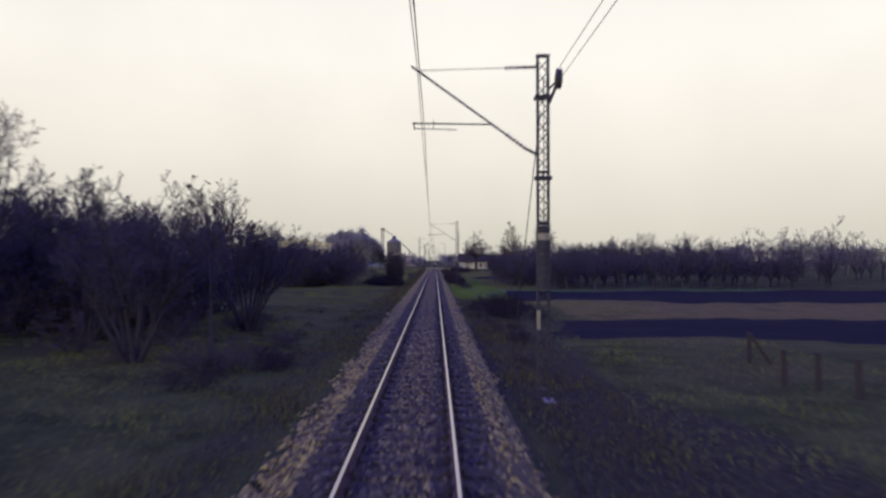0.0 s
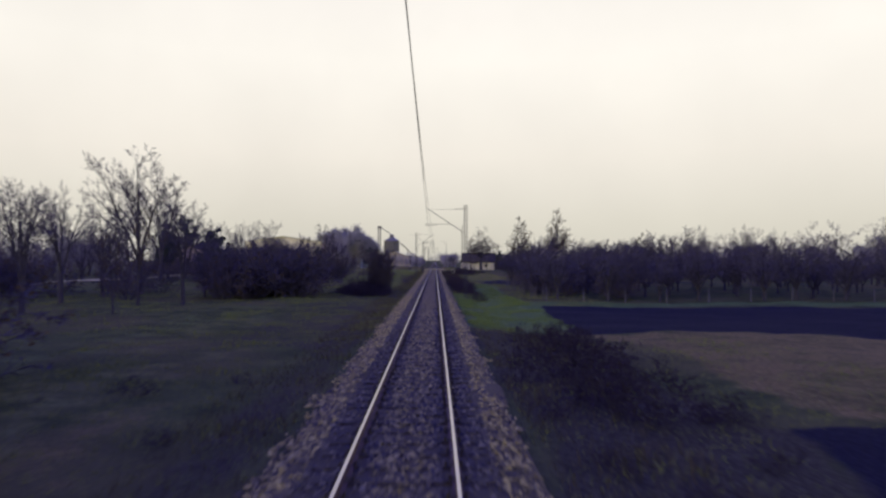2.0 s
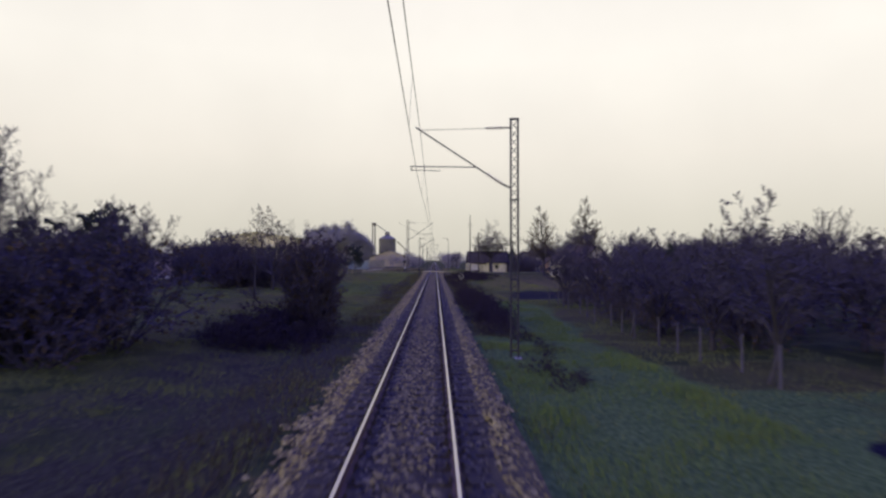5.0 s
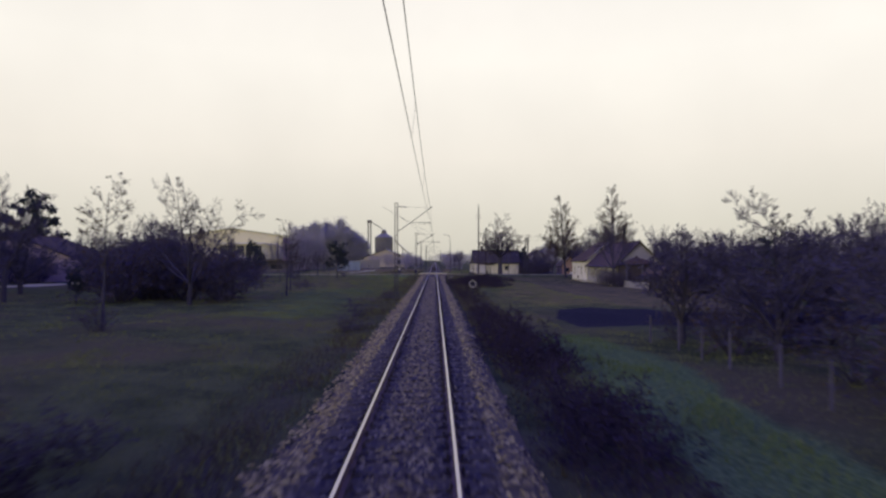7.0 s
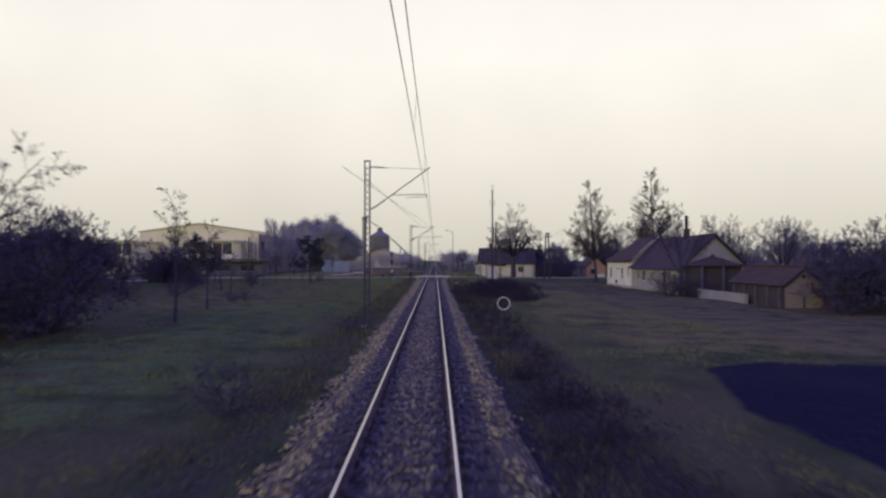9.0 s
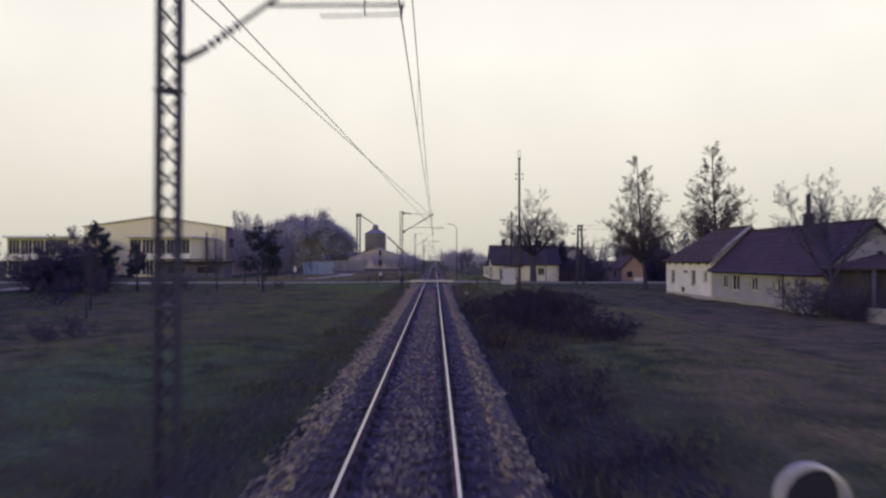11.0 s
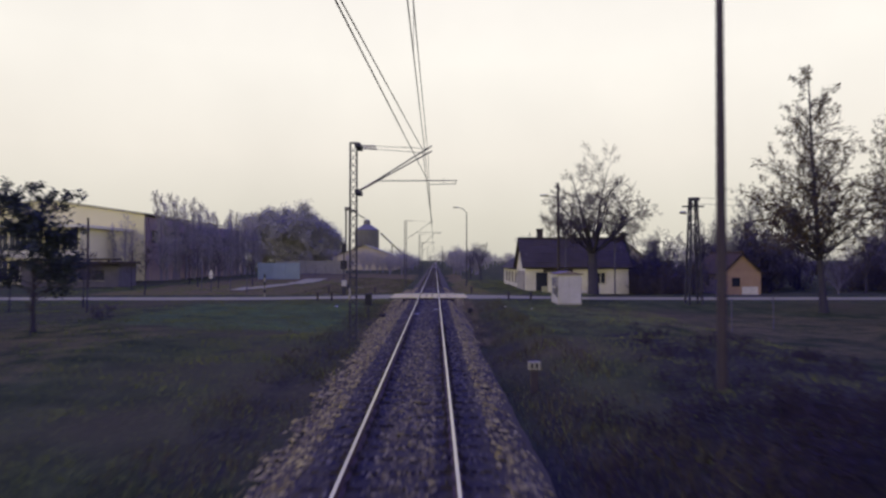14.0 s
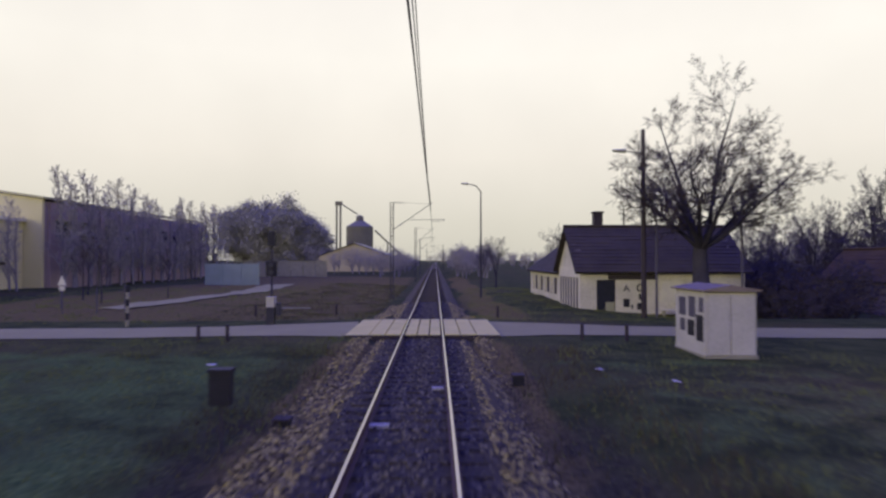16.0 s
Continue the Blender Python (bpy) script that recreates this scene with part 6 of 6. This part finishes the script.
# fence posts along the near field and the orchard
for x, y, strut in ((10.6, 20.2, True), (10.1, 17.3, False), (10.5, 16.4, False), (10.9, 15.4, False)):
    f = at_ground("fence_post", "dark old fence post at the field edge", "post", x, y, group="field fence posts")
    part("post", Geo().tube((0, 0, -0.1), (0, 0, 1.0), 0.09, 0.075, 8), "wood_dark", f)
    if strut:
        part("strut", Geo().bar((0.75, 0.05, -0.05), (0.06, 0.0, 0.9), 0.09), "wood_dark", f)
for i in range(15):
    y = 73.2 + 2.3 * i
    fx = 9.4 + 0.15 * math.sin(i * 2.1)
    f = at_ground("fence_post", "grey weathered fence post", "post", fx, y, group="orchard fence posts")
    part("post", Geo().tube((0, 0, -0.1), (0, 0, 1.15), 0.045, 0.035, 7), "wood", f)
    if i in (0, 5):
        part("strut", Geo().bar((0.1, 0.7, 0), (0.02, 0.05, 1.0), 0.08), "wood", f)
for i in range(9):
    f = at_ground("fence_post", "grey weathered fence post", "post", 12.5 + 3.4 * i, 73.6 + 0.1 * math.sin(i), group="orchard fence posts")
    part("post", Geo().tube((0, 0, -0.1), (0, 0, 1.15), 0.045, 0.035, 7), "wood", f)

# ---- ballast stones, sleepers, grass ----
rng = np.random.default_rng(3)


def stones(n, y0, y1, size, u0, u1):
    y = rng.uniform(y0, y1, n)
    u = rng.uniform(u0, u1, n) * rng.choice([-1, 1], n)
    side = np.abs(u)
    z = np.interp(side, [0, 1.32, 1.55, 2.06, 2.42], [-0.178, -0.185, -0.21, -0.49, -0.72])
    rim = np.array([1.98 + (0.18 + 0.15 * step(168, 176, b) + 0.45 * step(183, 191, b) if a < 0 else 0.35 * step(183, 191, b)) + 0.30 * noise.noise((a, b * 0.5, 6)) + 0.16 * noise.noise((a, b * 1.7, 2)) for a, b in zip(np.sign(u), y)])
    if u1 > 2.0:
        z = np.maximum(z, [ground_z(a, b) + 0.01 if abs(a) > 1.9 else -9 for a, b in zip(u, y)])
    keep = (side < rim + rng.normal(0, 0.07, n)) & ~((np.abs(side - 0.7525) < 0.13)) & ~((y > CROSS_0 - 0.1) & (y < CROSS_1 + 0.1))
    u, y, z = u[keep], y[keep], z[keep]
    n = len(u)
    base = np.array([(1, 0, 0), (-1, 0, 0), (0, 1, 0), (0, -1, 0), (0, 0, 1)], dtype=float)
    tri = np.array([(0, 2, 4), (2, 1, 4), (1, 3, 4), (3, 0, 4)])
    s = size * rng.uniform(0.55, 1.25, (n, 1, 1))
    v = base[None] * s * rng.uniform(0.6, 1.2, (n, 5, 1)) + rng.normal(0, 0.22, (n, 5, 3)) * s
    v[:, :, 2] *= 0.75
    v += np.stack([u, y, z + rng.uniform(-0.01, 0.03, n)], 1)[:, None, :]
    return v.reshape(-1, 3), (tri[None] + 5 * np.arange(n)[:, None, None]).reshape(-1, 3)


V, F = stones(23000, 3, 186, 0.055, 0.0, 0.46)
tagged(part("centre_ballast", mesh_of("centre_ballast", V, F), "stone_mid"), "loose brown and grey ballast stones between the rails", "ballast", kind="stuff")
V, F = stones(40000, 3, 226, 0.050, 0.46, 1.36)
V2, F2 = stones(5000, 186, 226, 0.05, 0.0, 0.46)
V, F = np.concatenate([V, V2]), np.concatenate([F, F2 + len(V)])
tagged(part("oily_ballast", mesh_of("oily_ballast", V, F), "stone_dark"), "dark oily ballast stones along the rails", "ballast", kind="stuff")
V, F = stones(68000, 3, 226, 0.058, 1.36, 2.6)
tagged(part("shoulder_ballast", mesh_of("shoulder_ballast", V, F), "stone"), "loose brown and grey ballast stones on the shoulders", "ballast", kind="stuff")


def blades(n, x0, x1, y0, y1, h, w, mat, name, label, thin=None):
    x, y = rng.uniform(x0, x1, n), rng.uniform(y0, y1, n)
    clump = np.array([noise.noise((a * 0.5, b * 0.5, 4)) for a, b in zip(x, y)])
    keep = clump + rng.normal(0, 0.45, n) > -0.12
    if thin is not None:
        keep &= thin(x, y)
    x, y, clump = x[keep], y[keep], clump[keep]
    n = len(x)
    z = np.array([ground_z(a, b) for a, b in zip(x, y)])
    a = rng.uniform(0, 6.2832, n)
    hh = h * rng.uniform(0.4, 1.2, n) * (0.7 + np.clip(clump, 0, 1))
    d = np.stack([np.cos(a), np.sin(a), 0 * a], 1)
    p = np.stack([x, y, z - 0.03], 1)
    lean = rng.normal(0, 0.35, (n, 3)) * hh[:, None]
    lean[:, 2] = hh
    v = np.stack([p - d * w, p + d * w, p + lean], 1).reshape(-1, 3)
    return tagged(part(name, mesh_of(name, v, np.arange(n * 3).reshape(-1, 3)), mat), label, "grass", kind="stuff")


def off_road(x, y):
    return ~((y > CROSS_0) & (y < CROSS_1)) & ~((x > 8.5) & (x < 10.4) & (y > 201) & (y < 204))


blades(190000, -12, -2.2, 6, 206, 0.16, 0.013, "blade", "meadow_grass", "short uneven green meadow grass", off_road)
blades(120000, -34, -12, 22, 250, 0.13, 0.036, "blade", "meadow_grass", "rough uneven green meadow grass", off_road)
blades(150000, 2.2, 14, 6, 250, 0.16, 0.014, "blade", "meadow_grass", "short uneven green meadow grass", lambda x, y: off_road(x, y) & ~((x > 6.8) & (((y > 26) & (y < 35.5)) | ((y > 49) & (y < 68.5)) | ((y > 110.5) & (y < 122)))))
blades(26000, -4.4, -2.3, 6, 203, 0.29, 0.014, "dead", "dry_weeds", "dead brown weed stalks along the ballast", off_road)
blades(36000, 2.3, 5.0, 6, 203, 0.32, 0.014, "dead", "dry_weeds", "dead brown weed stalks along the ballast", lambda x, y: off_road(x, y) & ((y < 53) | (y > 84)))
blades(60000, 2.2, 7.4, 52, 108, 0.20, 0.015, "lush_blade", "lush_grass", "lush green grass on the verge", lambda x, y: ((x > 4.4) | (y < 84)) & (y > 54.5 + 2.5 * np.sin(1.4 * x) + 1.2 * np.sin(4.1 * x)) & (np.sin(0.9 * y + 1.1 * x) + np.sin(0.37 * y - 2.0 * x) > -1.1))
blades(12000, 2.6, 8.0, 148, 170, 0.5, 0.016, "dead", "dry_weeds", "tall dead brown weeds in the ditch", off_road)

blades(30000, -12, -2.8, 213, 262, 0.16, 0.02, "dead", "dry_grass", "brown winter grass beyond the road", off_road)
blades(26000, -12, -2.8, 213, 262, 0.13, 0.018, "blade", "meadow_grass", "short green grass beyond the road", off_road)
blades(9000, -2.7, -1.75, 6, 203, 0.16, 0.012, "dead", "dry_weeds", "sparse dead weeds creeping over the ballast", off_road)
blades(9000, 1.75, 2.7, 6, 203, 0.16, 0.012, "dead", "dry_weeds", "sparse dead weeds creeping over the ballast", off_road)

sg = Geo().box(-1.25, 1.25, -0.125, 0.125, -0.36, -0.165)
for s in (-0.7525, 0.7525):
    sg.box(s - 0.17, s + 0.17, -0.08, 0.08, -0.165, -0.150)
    for q in (-0.11, 0.11):
        sg.tube((s + q, -0.03, -0.15), (s + q, -0.03, -0.10), 0.022, n=6)
s_me = sg.mesh("sleeper")
s_me.materials.append(M["sleeper"])
for i in range(300):
    o = new("sleeper", s_me)
    o.parent = track
    o.location = (rng.normal(0, 0.02), 5.0 + 0.61 * i, rng.normal(0, 0.006))
    o.rotation_euler = (0, 0, rng.normal(0, 0.008))
rest = Geo()
for i in range(300, 620):
    y = 5.0 + 0.61 * i
    rest.box(-1.25, 1.25, y - 0.125, y + 0.125, -0.36, -0.165)
tagged(part("sleepers", rest, "sleeper", track), kind="stuff")
